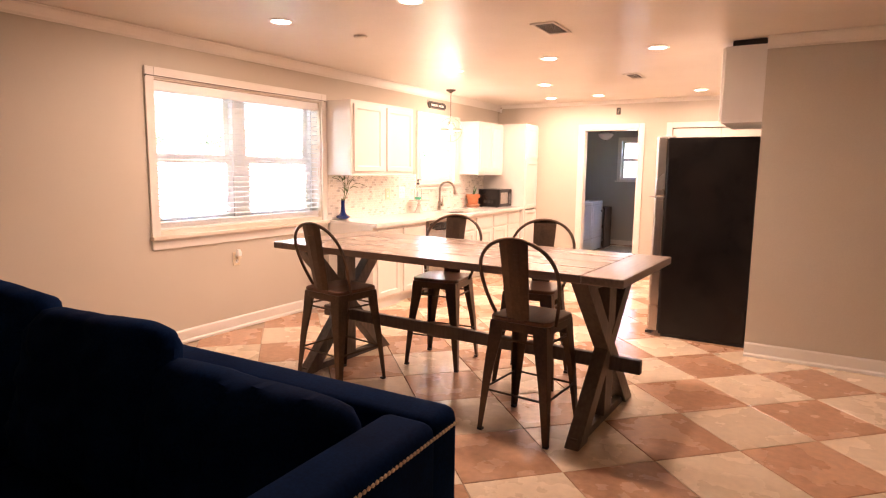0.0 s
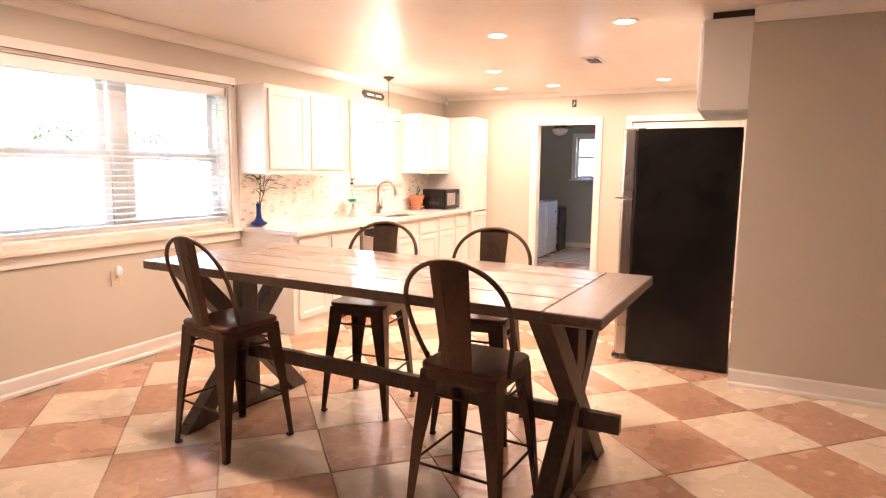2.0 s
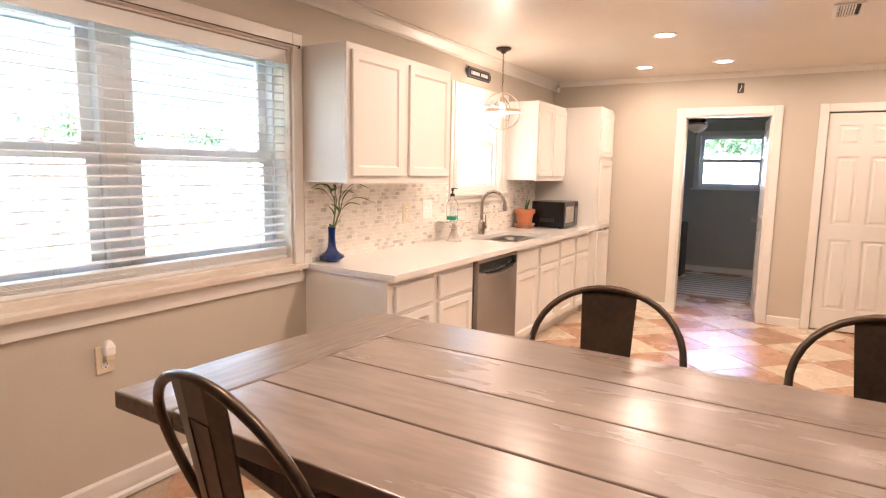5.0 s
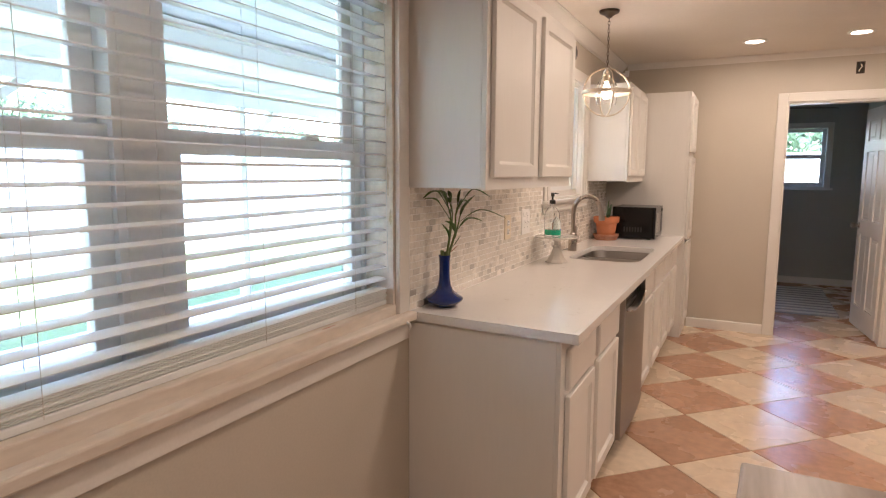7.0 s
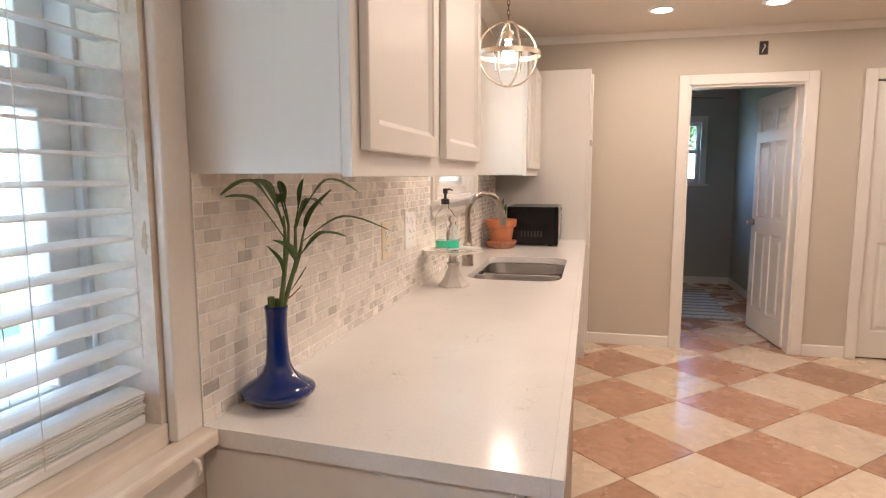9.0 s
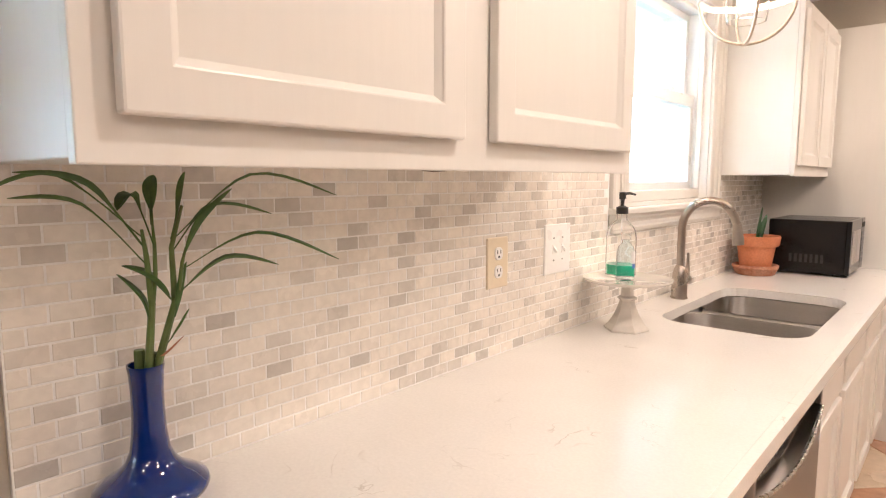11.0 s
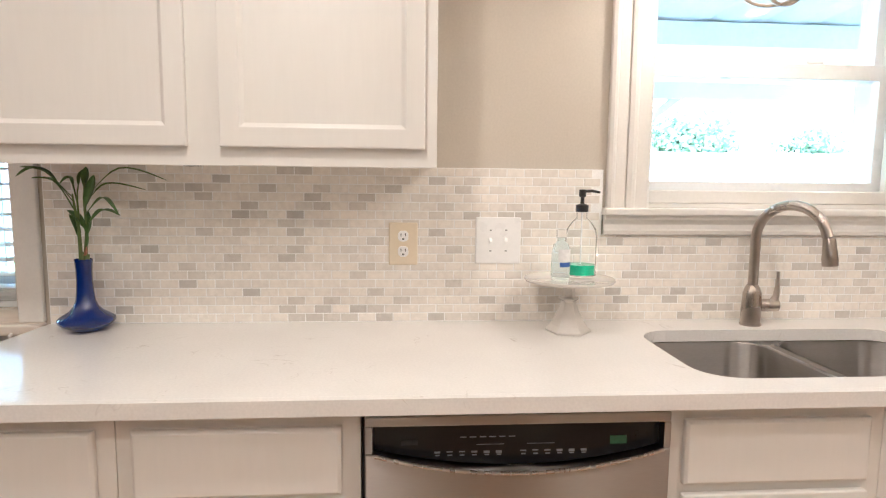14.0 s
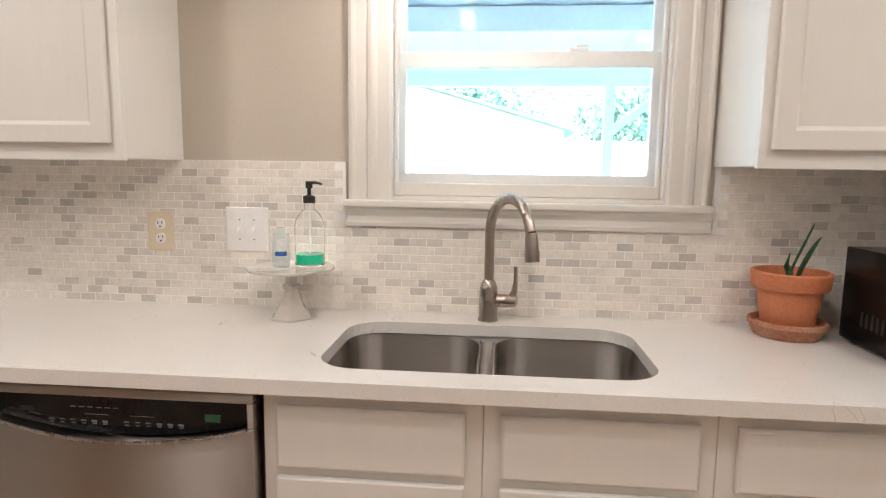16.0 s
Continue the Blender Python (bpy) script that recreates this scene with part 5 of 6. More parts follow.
mw = thing("microwave", "black countertop microwave with a grey keypad", "microwave", (-0.045, -0.018, CT))
part("body", boxes((0.205, 0.528, 3.160, 3.580, 0.010, 0.262)), M_BLACK, mw, bevel=0.005)
for fx, fy in ((0.23, 3.18), (0.23, 3.53), (0.48, 3.18), (0.48, 3.53)):
    part("foot", boxes((fx, fx + 0.03, fy, fy + 0.03, 0.0, 0.0098)), M_BLACK_M, mw)
md = part("door", boxes((0.5285, 0.548, 3.160, 3.480, 0.010, 0.262)), M_BLACK_G, mw, "glossy black door", bevel=0.004)
part("door_window", boxes((0.5483, 0.5493, 3.200, 3.445, 0.055, 0.215)), M_STEEL_H, md, "reflective screen window")
kp = part("keypad_panel", boxes((0.5285, 0.548, 3.482, 3.580, 0.010, 0.262)), M_BLACK_G, mw, bevel=0.003)
for r in range(6):
    for c in range(3):
        part("key", boxes((0.5483, 0.5497, 3.492 + c * 0.027, 3.513 + c * 0.027, 0.045 + r * 0.026, 0.063 + r * 0.026)), M_GREY_P, kp)
part("clock_display", boxes((0.5483, 0.5495, 3.494, 3.568, 0.218, 0.242)), M_DARK, kp)
bm = bmesh.new()
for i in range(7):
    box(bm, 0.30 + i * 0.022, 0.312 + i * 0.022, 3.1592, 3.1598, 0.06, 0.10)
part("side_vents", bm, M_DARK, mw, "row of side vent slots")

cable = thing("loose_cable", "short loose dark cable under the wall cabinet", "cable", (0, 0, 0))
bm = bmesh.new()
tube(bm, [(0.270, 0.520, 1.3655), (0.276, 0.530, 1.361), (0.280, 0.550, 1.3595), (0.282, 0.580, 1.361), (0.280, 0.600, 1.3655)], 0.0013, 6)
part("cord", bm, M_SHELF, cable, smooth=True)

# ---- window blind ----
blind = thing("window_blind", "white faux-wood venetian blind lowered with open slats", "blind", (0, 0, 0))
BX = -0.052
BY0, BY1 = WIN1[0] + 0.014, WIN1[1] - 0.018
part("headrail", boxes((BX - 0.028, BX + 0.028, BY0, BY1, 2.035, 2.081)), M_BLIND, blind, bevel=0.003)
part("valance", boxes((BX + 0.029, BX + 0.036, BY0, BY1, 2.005, 2.080)), M_BLIND, blind, bevel=0.003)
bm = bmesh.new()
prof = [(-0.025, -0.0005), (-0.012, 0.0018), (0.0, 0.0026), (0.012, 0.0018), (0.025, -0.0005), (0.025, 0.0023), (0.012, 0.0046), (0.0, 0.0054), (-0.012, 0.0046), (-0.025, 0.0023)]
prism(bm, prof, "y", BY0, BY1)
bmesh.ops.rotate(bm, cent=(0, 0, 0), matrix=Matrix.Rotation(radians(6), 3, "Y"), verts=bm.verts)
first = part("slat", bm, M_BLIND, blind)
zz = 1.984
first.location = (BX, 0, zz)
count = 1
while zz - 0.0453 > 1.005:
    zz -= 0.0453
    s = new("slat", first.data)
    s.parent = blind
    s.location = (BX, 0, zz)
    s.rotation_euler = (radians(random.uniform(-0.10, 0.10)), radians(random.uniform(-1.0, 1.0)), 0)
z_low = 0.939
for i in range(7):
    s = new("slat", first.data)
    s.parent = blind
    s.location = (BX + random.uniform(-0.003, 0.003), 0, z_low + 0.022 + i * 0.0056)
part("bottom_rail", boxes((BX - 0.026, BX + 0.026, BY0, BY1, z_low - 0.0035, z_low + 0.016)), M_BLIND, blind, bevel=0.004)
for yy in (BY0 + 0.20, -1.30, -0.70, BY1 - 0.20):
    for dx in (-0.0265, 0.0265):
        bm = bmesh.new()
        tube(bm, [(BX + dx, yy, 2.036), (BX + dx, yy, z_low + 0.01)], 0.0009, 5)
        part("ladder_cord", bm, M_CORD, blind)
bm = bmesh.new()
tube(bm, [(BX + 0.040, BY1 - 0.03, 2.03), (BX + 0.042, BY1 - 0.026, 1.7), (BX + 0.041, BY1 - 0.022, 1.35), (BX + 0.044, BY1 - 0.02, 1.06)], 0.0013, 5)
part("pull_cord", bm, M_CORD, blind, "thin pull cord", smooth=True)
wb = thing("paint_smear", "small rusty red smear on the worn window sill", "stain", (-0.008, -0.440, WIN1[2] + 0.0302))
bm = bmesh.new()
lathe(bm, [(0.0, 0.0009), (0.004, 0.0008), (0.007, 0.0004), (0.008, 0.0)], n=18, squash=4.6)
for v in bm.verts:
    v.co.x *= 0.45 + 0.5 * noise.noise((v.co.y * 90, 3.0, 1.0))
part("smear", bm, M_RED, wb, smooth=True)
for cx, cz, w, h, sd in ((-0.022, 1.385, 0.008, 0.060, 3.1), (-0.012, 1.255, 0.007, 0.036, 8.4), (-0.020, 1.640, 0.006, 0.028, 5.2)):
    ch = thing("paint_chip", "bare tan patch of chipped paint on the window jamb", "paint chip", (cx, WIN1[1] - 0.0122, cz), group="paint chips on the jamb")
    bm = bmesh.new()
    rim = []
    for i in range(22):
        a = 2 * math.pi * i / 22
        k = 0.75 + 0.55 * noise.noise((math.cos(a) * 1.6 + sd, math.sin(a) * 2.4, sd))
        rim.append((k * w * math.cos(a), k * h * math.sin(a)))
    loft(bm, [[(x, 0.0, z) for x, z in rim], [(x * 0.94, -0.0006, z * 0.97) for x, z in rim]])
    part("chip", bm, M_CHIP, ch)
hook = thing("wall_hook", "small white cleat hook beside the window", "hook", (0.0525, -0.052, 0.872))
hook.scale = (0.8, 0.8, 0.8)
bm = bmesh.new()
tube(bm, [(-0.001, 0, 0.0), (0.010, 0, -0.004), (0.013, 0.002, -0.020), (0.008, 0.002, -0.034)], [0.007, 0.006, 0.006, 0.004], 8)
part("cleat", bm, M_TRIM, hook, smooth=True)
for nm, yy in (("rod_bracket", -0.01), ("rod_bracket", -1.965)):
    hk = thing(nm, "small dark screw bracket on the window casing", "bracket", (0.0205, yy + 0.0, 2.098))
    bm = bmesh.new()
    tube(bm, [(0, 0, 0), (0.006, 0, 0.0), (0.012, 0, 0.006), (0.013, 0, 0.012)], 0.004, 8)
    part("hook", bm, M_BRONZE, hk, smooth=True)
rod = thing("curtain_wire", "thin dark curtain wire along the window casing", "curtain wire", (0, 0, 0))
bm = bmesh.new()
tube(bm, [(0.031, -1.965, 2.106), (0.031, -1.0, 2.103), (0.031, -0.01, 2.106)], 0.0028, 6)
part("wire", bm, M_BRONZE, rod, smooth=True)

# ---- dining table ----
table = thing("dining_table", "grey-brown stained farmhouse table with X-shaped trestle legs", "table", (2.366, -1.355, 0.0), -2.4)
TL, TW, TZ, TT = 2.44, 0.97, 0.925, 0.045
EW = 0.215
pw = TW / 4
for i in range(4):
    y = -TW / 2 + i * pw
    part("plank", boxes((-TL / 2 + EW + 0.003, TL / 2 - EW - 0.003, y + 0.0025, y + pw - 0.0025, TZ - TT, TZ - random.uniform(0, 0.0012))), M_TABLE, table, bevel=0.0035)
for s in (-1, 1):
    a, b = sorted((s * TL / 2, s * (TL / 2 - EW)))
    part("breadboard_end", boxes((a, b, -TW / 2 - 0.002, TW / 2 + 0.002, TZ - TT, TZ)), M_TABLE_END, table, bevel=0.006)
    xt = s * 0.988
    hz = TZ - TT - 0.0005
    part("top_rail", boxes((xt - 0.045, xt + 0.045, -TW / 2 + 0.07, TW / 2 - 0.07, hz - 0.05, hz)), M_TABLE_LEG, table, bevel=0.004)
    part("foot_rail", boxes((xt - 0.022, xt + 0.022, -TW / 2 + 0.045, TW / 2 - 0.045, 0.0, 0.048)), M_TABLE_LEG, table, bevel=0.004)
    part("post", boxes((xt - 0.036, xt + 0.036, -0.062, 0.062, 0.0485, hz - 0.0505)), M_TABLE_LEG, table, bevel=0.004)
    for q in (-1, 1):
        bm = bmesh.new()
        xo, hx = xt, (0.040 if q > 0 else 0.044)
        w = 0.128
        ya, yb = -q * (TW / 2 - 0.075), q * (TW / 2 - 0.085)
        prism(bm, [(ya - w / 2, 0.001), (ya + w / 2, 0.001), (yb + w / 2, hz - 0.0006), (yb - w / 2, hz - 0.0006)], "x", xo - hx, xo + hx)
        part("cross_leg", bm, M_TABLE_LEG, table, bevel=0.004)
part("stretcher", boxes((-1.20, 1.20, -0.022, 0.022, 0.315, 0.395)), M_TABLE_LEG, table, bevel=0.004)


# ---- counter stools ----
def build_stool():
    """Faces +y; its back is at -y."""
    st = thing("counter_stool", "bronzed steel counter stool with a dark wooden seat", "stool", group="stools round the table")
    SZ = 0.655
    bm = bmesh.new()
    loops = []
    for inset, z in ((0.006, SZ - 0.026), (0.0, SZ - 0.021), (0.0, SZ - 0.006), (0.004, SZ - 0.001), (0.02, SZ)):
        loops.append([(x, y, z) for x, y in round_rect(-0.178 + inset, 0.178 - inset, -0.178 + inset, 0.178 - inset, 0.055, 5)])
    loft(bm, loops)
    part("seat", bm, M_SEAT, st, "dark glossy wooden seat", smooth=False)
    bm = bmesh.new()
    loft(bm, [[(x, y, z) for x, y in round_rect(-0.172 + i, 0.172 - i, -0.172 + i, 0.172 - i, 0.05, 5)] for i, z in ((0.002, SZ - 0.072), (0.0, SZ - 0.06), (0.0, SZ - 0.0265))])
    part("seat_frame", bm, M_IRON, st, "steel apron under the seat")
    for sx in (-1, 1):
        for sy in (-1, 1):
            bm = bmesh.new()
            sect = [(0, 0), (-1, 0), (-1, -0.10), (-0.10, -0.10), (-0.10, -1), (0, -1)]
            rows = []
            for z, c, w in ((SZ - 0.0275, 0.168, 0.072), (SZ - 0.07, 0.1715, 0.080), (SZ - 0.12, 0.1745, 0.077), (0.32, 0.193, 0.052), (0.012, 0.212, 0.028)):
                cx, cy = sx * c, sy * c
                rows.append([(cx + sx * a * w, cy + sy * b * w, z) for a, b in sect])
            loft(bm, rows)
            lg = part("leg", bm, M_IRON, st, bevel=0.003)
            part("foot_cap", boxes((sx * 0.199 - 0.014, sx * 0.199 + 0.014, sy * 0.199 - 0.014, sy * 0.199 + 0.014, 0.0, 0.0125)), M_BLACK_M, lg, "black rubber foot")
    for z, e in ((0.235, 0.187), (0.53, 0.164)):
        for ax in (0, 1):
            for s in (-1, 1):
                bm = bmesh.new()
                p, q = ((-e, s * e, z), (e, s * e, z)) if ax == 0 else ((s * e, -e, z + 0.004), (s * e, e, z + 0.004))
                tube(bm, [p, q], 0.0062, 8)
                part("footrest" if z < 0.4 else "brace", bm, M_IRON, st, smooth=True)
    pts = []
    H = 0.462

    def lean(z):
        return -0.070 - 0.177 * (max(z - SZ + 0.03, 0) / H) ** 0.9
    for i in range(6):
        f = i / 6
        pts.append((-0.176 - 0.052 * math.sin(f * math.pi / 2), lean(SZ - 0.03 + f * 0.26), SZ - 0.03 + f * 0.26))
    for i in range(19):
        a = math.pi * i / 18
        z = SZ + 0.23 + (H - 0.26) * math.sin(a) ** 0.9
        pts.append((-0.228 * math.cos(a), lean(z), z))
    for i in range(5, -1, -1):
        p = pts[i]
        pts.append((-p[0], p[1], p[2]))
    bm = bmesh.new()
    tube(bm, pts, 0.0105, 10)
    part("back_tube", bm, M_IRON, st, smooth=True)
    bm = bmesh.new()
    rows = []
    for i in range(11):
        f = i / 10
        z = SZ - 0.028 + f * 0.456
        hw = 0.064 + 0.020 * f
        yb = -0.160 - 0.085 * f
        rows.append([(-hw, yb - 0.004, z), (-hw * 0.4, yb - 0.012, z), (hw * 0.4, yb - 0.012, z), (hw, yb - 0.004, z), (hw, yb + 0.001, z), (hw * 0.4, yb - 0.007, z), (-hw * 0.4, yb - 0.007, z), (-hw, yb + 0.001, z)])
    loft(bm, rows)
    sp = part("splat", bm, M_IRON, st, "flat steel back panel")
    bm = bmesh.new()
    tube(bm, [(x, -0.172 - 0.085 * f, SZ - 0.028 + f * 0.456) for x, f in ((-0.027, 0.46), (0.027, 0.46), (0.029, 0.65), (0.031, 0.84), (-0.031, 0.84), (-0.029, 0.65))], 0.0022, 6, closed=True)
    part("embossing", bm, M_IRON, sp, "pressed rectangular outline", smooth=True)
    for sx in (-1, 1):
        bm = bmesh.new()
        tube(bm, [(sx * 0.180, -0.085, SZ + 0.012), (sx * 0.192, -0.085, SZ + 0.012)], 0.008, 8)
        part("bolt", bm, M_STEEL, st, "small steel bolt")
    return st


stool = build_stool()
stool.matrix_basis = pose(1.645, -1.690, 0, 0, 0, -8)
copy_thing(stool, pose(3.028, -1.705, 0, 0, 0, -4))
copy_thing(stool, pose(2.008, -0.955, 0, 0, 0, 187))
copy_thing(stool, pose(2.722, -0.935, 0, 0, 0, 186))

# ---- refrigerator and the cabinet above it ----
fr = thing("refrigerator", "black refrigerator with stainless steel doors", "refrigerator", (0, 0, 0))
F0, F1 = 0.66, 1.42
part("case", boxes((3.255, 3.940, F0, F1, 0.025, 1.725)), M_BLACK, fr, bevel=0.008)
part("kick_grille", boxes((3.275, 3.94, F0 + 0.02, F1 - 0.02, 0.0, 0.0248)), M_BLACK_M, fr)
part("gasket", boxes((3.243, 3.2548, F0 + 0.012, F1 - 0.012, 0.05, 1.71)), M_DARK, fr, "dark door gasket")
for nm, a, b in (("freezer_door", 1.232, 1.725), ("fridge_door", 0.045, 1.218)):
    bm = bmesh.new()
    prof = [(3.2425, F0), (3.175, F0), (3.158, F0 + 0.012), (3.148, F0 + 0.06), (3.140, (F0 + F1) / 2), (3.148, F1 - 0.06), (3.158, F1 - 0.012), (3.175, F1), (3.2425, F1)]
    prism(bm, prof, "z", a, b)
    d = part(nm, bm, M_STEEL_H, fr, "stainless steel door", bevel=0.006)
    bm = bmesh.new()
    za, zb = (1.26, 1.60) if a > 1 else (0.62, 1.19)
    tube(bm, [(3.150, F1 - 0.07, za), (3.120, F1 - 0.062, za + 0.03), (3.108, F1 - 0.064, (za + zb) / 2), (3.120, F1 - 0.062, zb - 0.03), (3.150, F1 - 0.07, zb)], [0.010, 0.011, 0.012, 0.011, 0.010], 10)
    part("handle", bm, M_BLACK_M, d, "long bowed black handle", smooth=True)
part("hinge_cover", boxes((3.17, 3.30, F0 + 0.01, F0 + 0.075, 1.7255, 1.741)), M_STEEL, fr, "small hinge cover", bevel=0.004)
part("hinge_plate", boxes((3.118, 3.175, F0 + 0.002, F0 + 0.055, 1.2195, 1.2305)), M_STEEL, fr, "bright middle hinge", bevel=0.002)
part("foot_hinge", boxes((3.145, 3.20, F0 + 0.005, F0 + 0.06, 0.018, 0.042)), M_BLACK_M, fr)

fc = thing("wall_cabinet", "white cabinet hung above the refrigerator", "cabinet", (0, 0, 0))
part("body", boxes((3.668, 3.9545, 0.458, 1.34, 1.822, 2.395)), M_CAB, fc, bevel=0.002)
# added block: the shade of the open gap is put in its colour
part("filler", boxes((3.716, 3.9545, 0.48, 1.34, 2.3955, 2.4395)), M_GAP_SHADE, fc, "near-black block for the shade over the cabinet")
for a, b in ((0.466, 0.895), (0.902, 1.332)):
    bm = slab(a, b, 1.835, 2.385, [(a + 0.06, b - 0.06, 1.895, 2.325)], 3.648, 3.667, "x")
    d = part("door", bm, M_CAB, fc, bevel=0.003)
    part("door_panel", boxes((3.657, 3.665, a + 0.059, b - 0.059, 1.894, 2.326)), M_CAB, d)

# ---- sofa ----
sofa = thing("sofa", "navy blue velvet sofa with nailhead trim", "sofa", (2.415, -3.955, 0), 1.5)
SX, SY = 1.14, 0.48


def soft(x0, x1, y0, y1, z0, z1, r=0.05, cuts=4):
    bm = bmesh.new()
    box(bm, x0, x1, y0, y1, z0, z1)
    bmesh.ops.bevel(bm, geom=bm.edges[:], offset=r, segments=cuts, affect="EDGES", profile=0.5)
    return bm


part("back", soft(-SX, SX, SY - 0.15, SY, 0.10, 0.835, 0.035), M_VELVET, sofa, smooth=True)
part("arm", soft(SX - 0.155, SX + 0.005, -SY, SY - 0.12, 0.10, 0.832, 0.035), M_VELVET, sofa, smooth=True)
part("arm", soft(-SX - 0.005, -SX + 0.155, -SY, SY - 0.12, 0.10, 0.832, 0.035), M_VELVET, sofa, smooth=True)
part("base", soft(-SX + 0.15, SX - 0.15, -SY + 0.01, SY - 0.14, 0.10, 0.30, 0.02), M_VELVET, sofa, smooth=True)
for i in range(3):
    w = (2 * SX - 0.31) / 3
    part("seat_cushion", soft(-SX + 0.156 + i * w, -SX + 0.154 + (i + 1) * w, -SY, SY - 0.16, 0.301, 0.46, 0.045), M_VELVET, sofa, smooth=True)
for x in (-SX + 0.08, SX - 0.08):
    for y in (-SY + 0.08, SY - 0.08):
        bm = bmesh.new()
        lathe(bm, [(0.0, 0.0), (0.018, 0.0), (0.028, 0.099), (0.0, 0.099)], (x, y, 0), 12)
        part("foot", bm, M_SHELF, sofa, "dark wooden foot")


def nail_row(p0, p1, pitch=0.0145):
    p0, p1 = Vector(p0), Vector(p1)
    k = int((p1 - p0).length / pitch)
    bm = bmesh.new()
    for i in range(k + 1):
        lathe(bm, [(0.0062, 0.0), (0.0045, 0.0032), (0.0, 0.0045)], (0, 0, 0), 6)
        vs = list(bm.verts)[-13:]
        q = p0.lerp(p1, i / k)
        for v in vs:
            c = v.co.copy()
            v.co = q + Vector((c.z, c.y, c.x))
    return bm


tagged(part("nailhead_trim", nail_row((SX + 0.0052, -SY + 0.04, 0.796), (SX + 0.0052, SY - 0.03, 0.796)), M_NAIL, sofa, "row of pewter nailheads"), kind="stuff")


def pillow(x, y, z, w, h, lean, turn, seed):
    """A plump, creased back pillow."""
    th = thing("sofa_pillow", "plump navy velvet back pillow leaning on the sofa back", "pillow", group="sofa pillows")
    bm = bmesh.new()
    bmesh.ops.create_grid(bm, x_segments=44, y_segments=34, size=0.5)
    top_ = [v for v in bm.verts]
    rng = random.Random(seed)
    ox = rng.uniform(0, 50)
    res = bmesh.ops.duplicate(bm, geom=bm.verts[:] + bm.edges[:] + bm.faces[:])
    other = [g for g in res["geom"] if isinstance(g, bmesh.types.BMVert)]
    for vs, s in ((top_, 1), (other, -1)):
        for v in vs:
            a, b = v.co.x * 2, v.co.y * 2
            pinch = 1 - 0.03 * (a * a) * (1 - abs(b)) - 0.03 * (b * b) * (1 - abs(a)) - 0.10 * (a * b) ** 6 + 0.012 * noise.noise((a * 3 + ox, b * 3, 7.0))
            fat = max((1 - a ** 4) * (1 - b ** 4), 0) ** 0.40
            edge = max(abs(a), abs(b)) ** 3
            crease = noise.noise((a * 2.2 + ox, b * 2.6, s * 3.0)) * 0.024 + noise.noise((a * 5 + b * 2 + ox, b * 5, s)) * (0.014 + 0.016 * edge) - abs(noise.noise((a * 4 + ox, b * 9, s + 4.0))) * 0.022 * edge
            v.co = Vector((a * w / 2 * pinch, s * (0.100 * fat + crease * fat), b * h / 2 * pinch))
    bmesh.ops.remove_doubles(bm, verts=bm.verts, dist=0.001)
    part("cover", bm, M_VELVET, th, smooth=True)
    th.matrix_basis = sofa.matrix_basis @ pose(x, y, z, lean, turn, 0)
    return th


pillow(0.635, 0.190, 0.665, 0.72, 0.47, -14, 1, 1)
pillow(0.0, 0.180, 0.722, 0.72, 0.53, -15, -2, 2)
pillow(-0.64, 0.180, 0.755, 0.68, 0.56, -13, 4, 3)

# ---- laundry room ----
def laundry_machine(y0, y1, label, top_load):
    m = thing("washing_machine" if top_load else "dryer", label, "washing machine" if top_load else "dryer", (0, 0, 0))
    part("cabinet", boxes((0.40, 1.09, y0, y1, 0.02, 0.90)), M_APPL, m, bevel=0.012)
    part("toe_base", boxes((0.43, 1.06, y0 + 0.02, y1 - 0.02, 0.0, 0.0198)), M_BLACK_M, m)
    bm = bmesh.new()
    prism(bm, [(0.40, 0.9005), (0.56, 0.9005), (0.535, 1.02), (0.50, 1.05), (0.40, 1.05)], "y", y0 + 0.01, y1 - 0.01)
    part("control_panel", bm, M_APPL, m, bevel=0.008)
    if top_load:
        part("lid", soft(0.58, 1.06, y0 + 0.06, y1 - 0.06, 0.9005, 0.925, 0.008, 2), M_APPL, m)
    else:
        part("door", boxes((1.0905, 1.102, y0 + 0.06, y1 - 0.06, 0.34, 0.80)), M_APPL, m, bevel=0.006)
        part("latch", boxes((1.1022, 1.108, y1 - 0.16, y1 - 0.11, 0.70, 0.73)), M_DARK, m)
    part("seam", boxes((1.0902, 1.0912, y0 + 0.004, y1 - 0.004, 0.245, 0.249), (1.0902, 1.0912, y0 + 0.004, y1 - 0.004, 0.838, 0.842)), M_GREY_P, m)


laundry_machine(5.02, 5.68, "white top-loading washing machine in the laundry room", True)
laundry_machine(5.70, 6.36, "white front-loading dryer beside the washing machine", False)
shelf = thing("storage_shelf", "low dark wooden shelf unit against the laundry wall", "shelf", (0, 0, 0))
for x in (0.55, 1.08):
    part("side_panel", boxes((x, x + 0.03, 6.46, 6.90, 0.0, 0.76)), M_SHELF, shelf, bevel=0.003)
for z in (0.06, 0.38, 0.74):
    part("shelf_board", boxes((0.5805, 1.0795, 6.46, 6.90, z, z + 0.025)), M_SHELF, shelf, bevel=0.002)
rug = thing("rug", "flat striped cream and grey rug on the laundry floor", "rug", (0, 0, 0))
part("weave", boxes((1.18, 2.05, 5.12, 6.85, 0.0005, 0.008)), M_RUG_D, rug)
for i in range(11):
    y = 5.17 + i * 0.155
    part("stripe", boxes((1.185, 2.045, y, y + 0.085, 0.008, 0.0105)), M_RUG_L, rug)

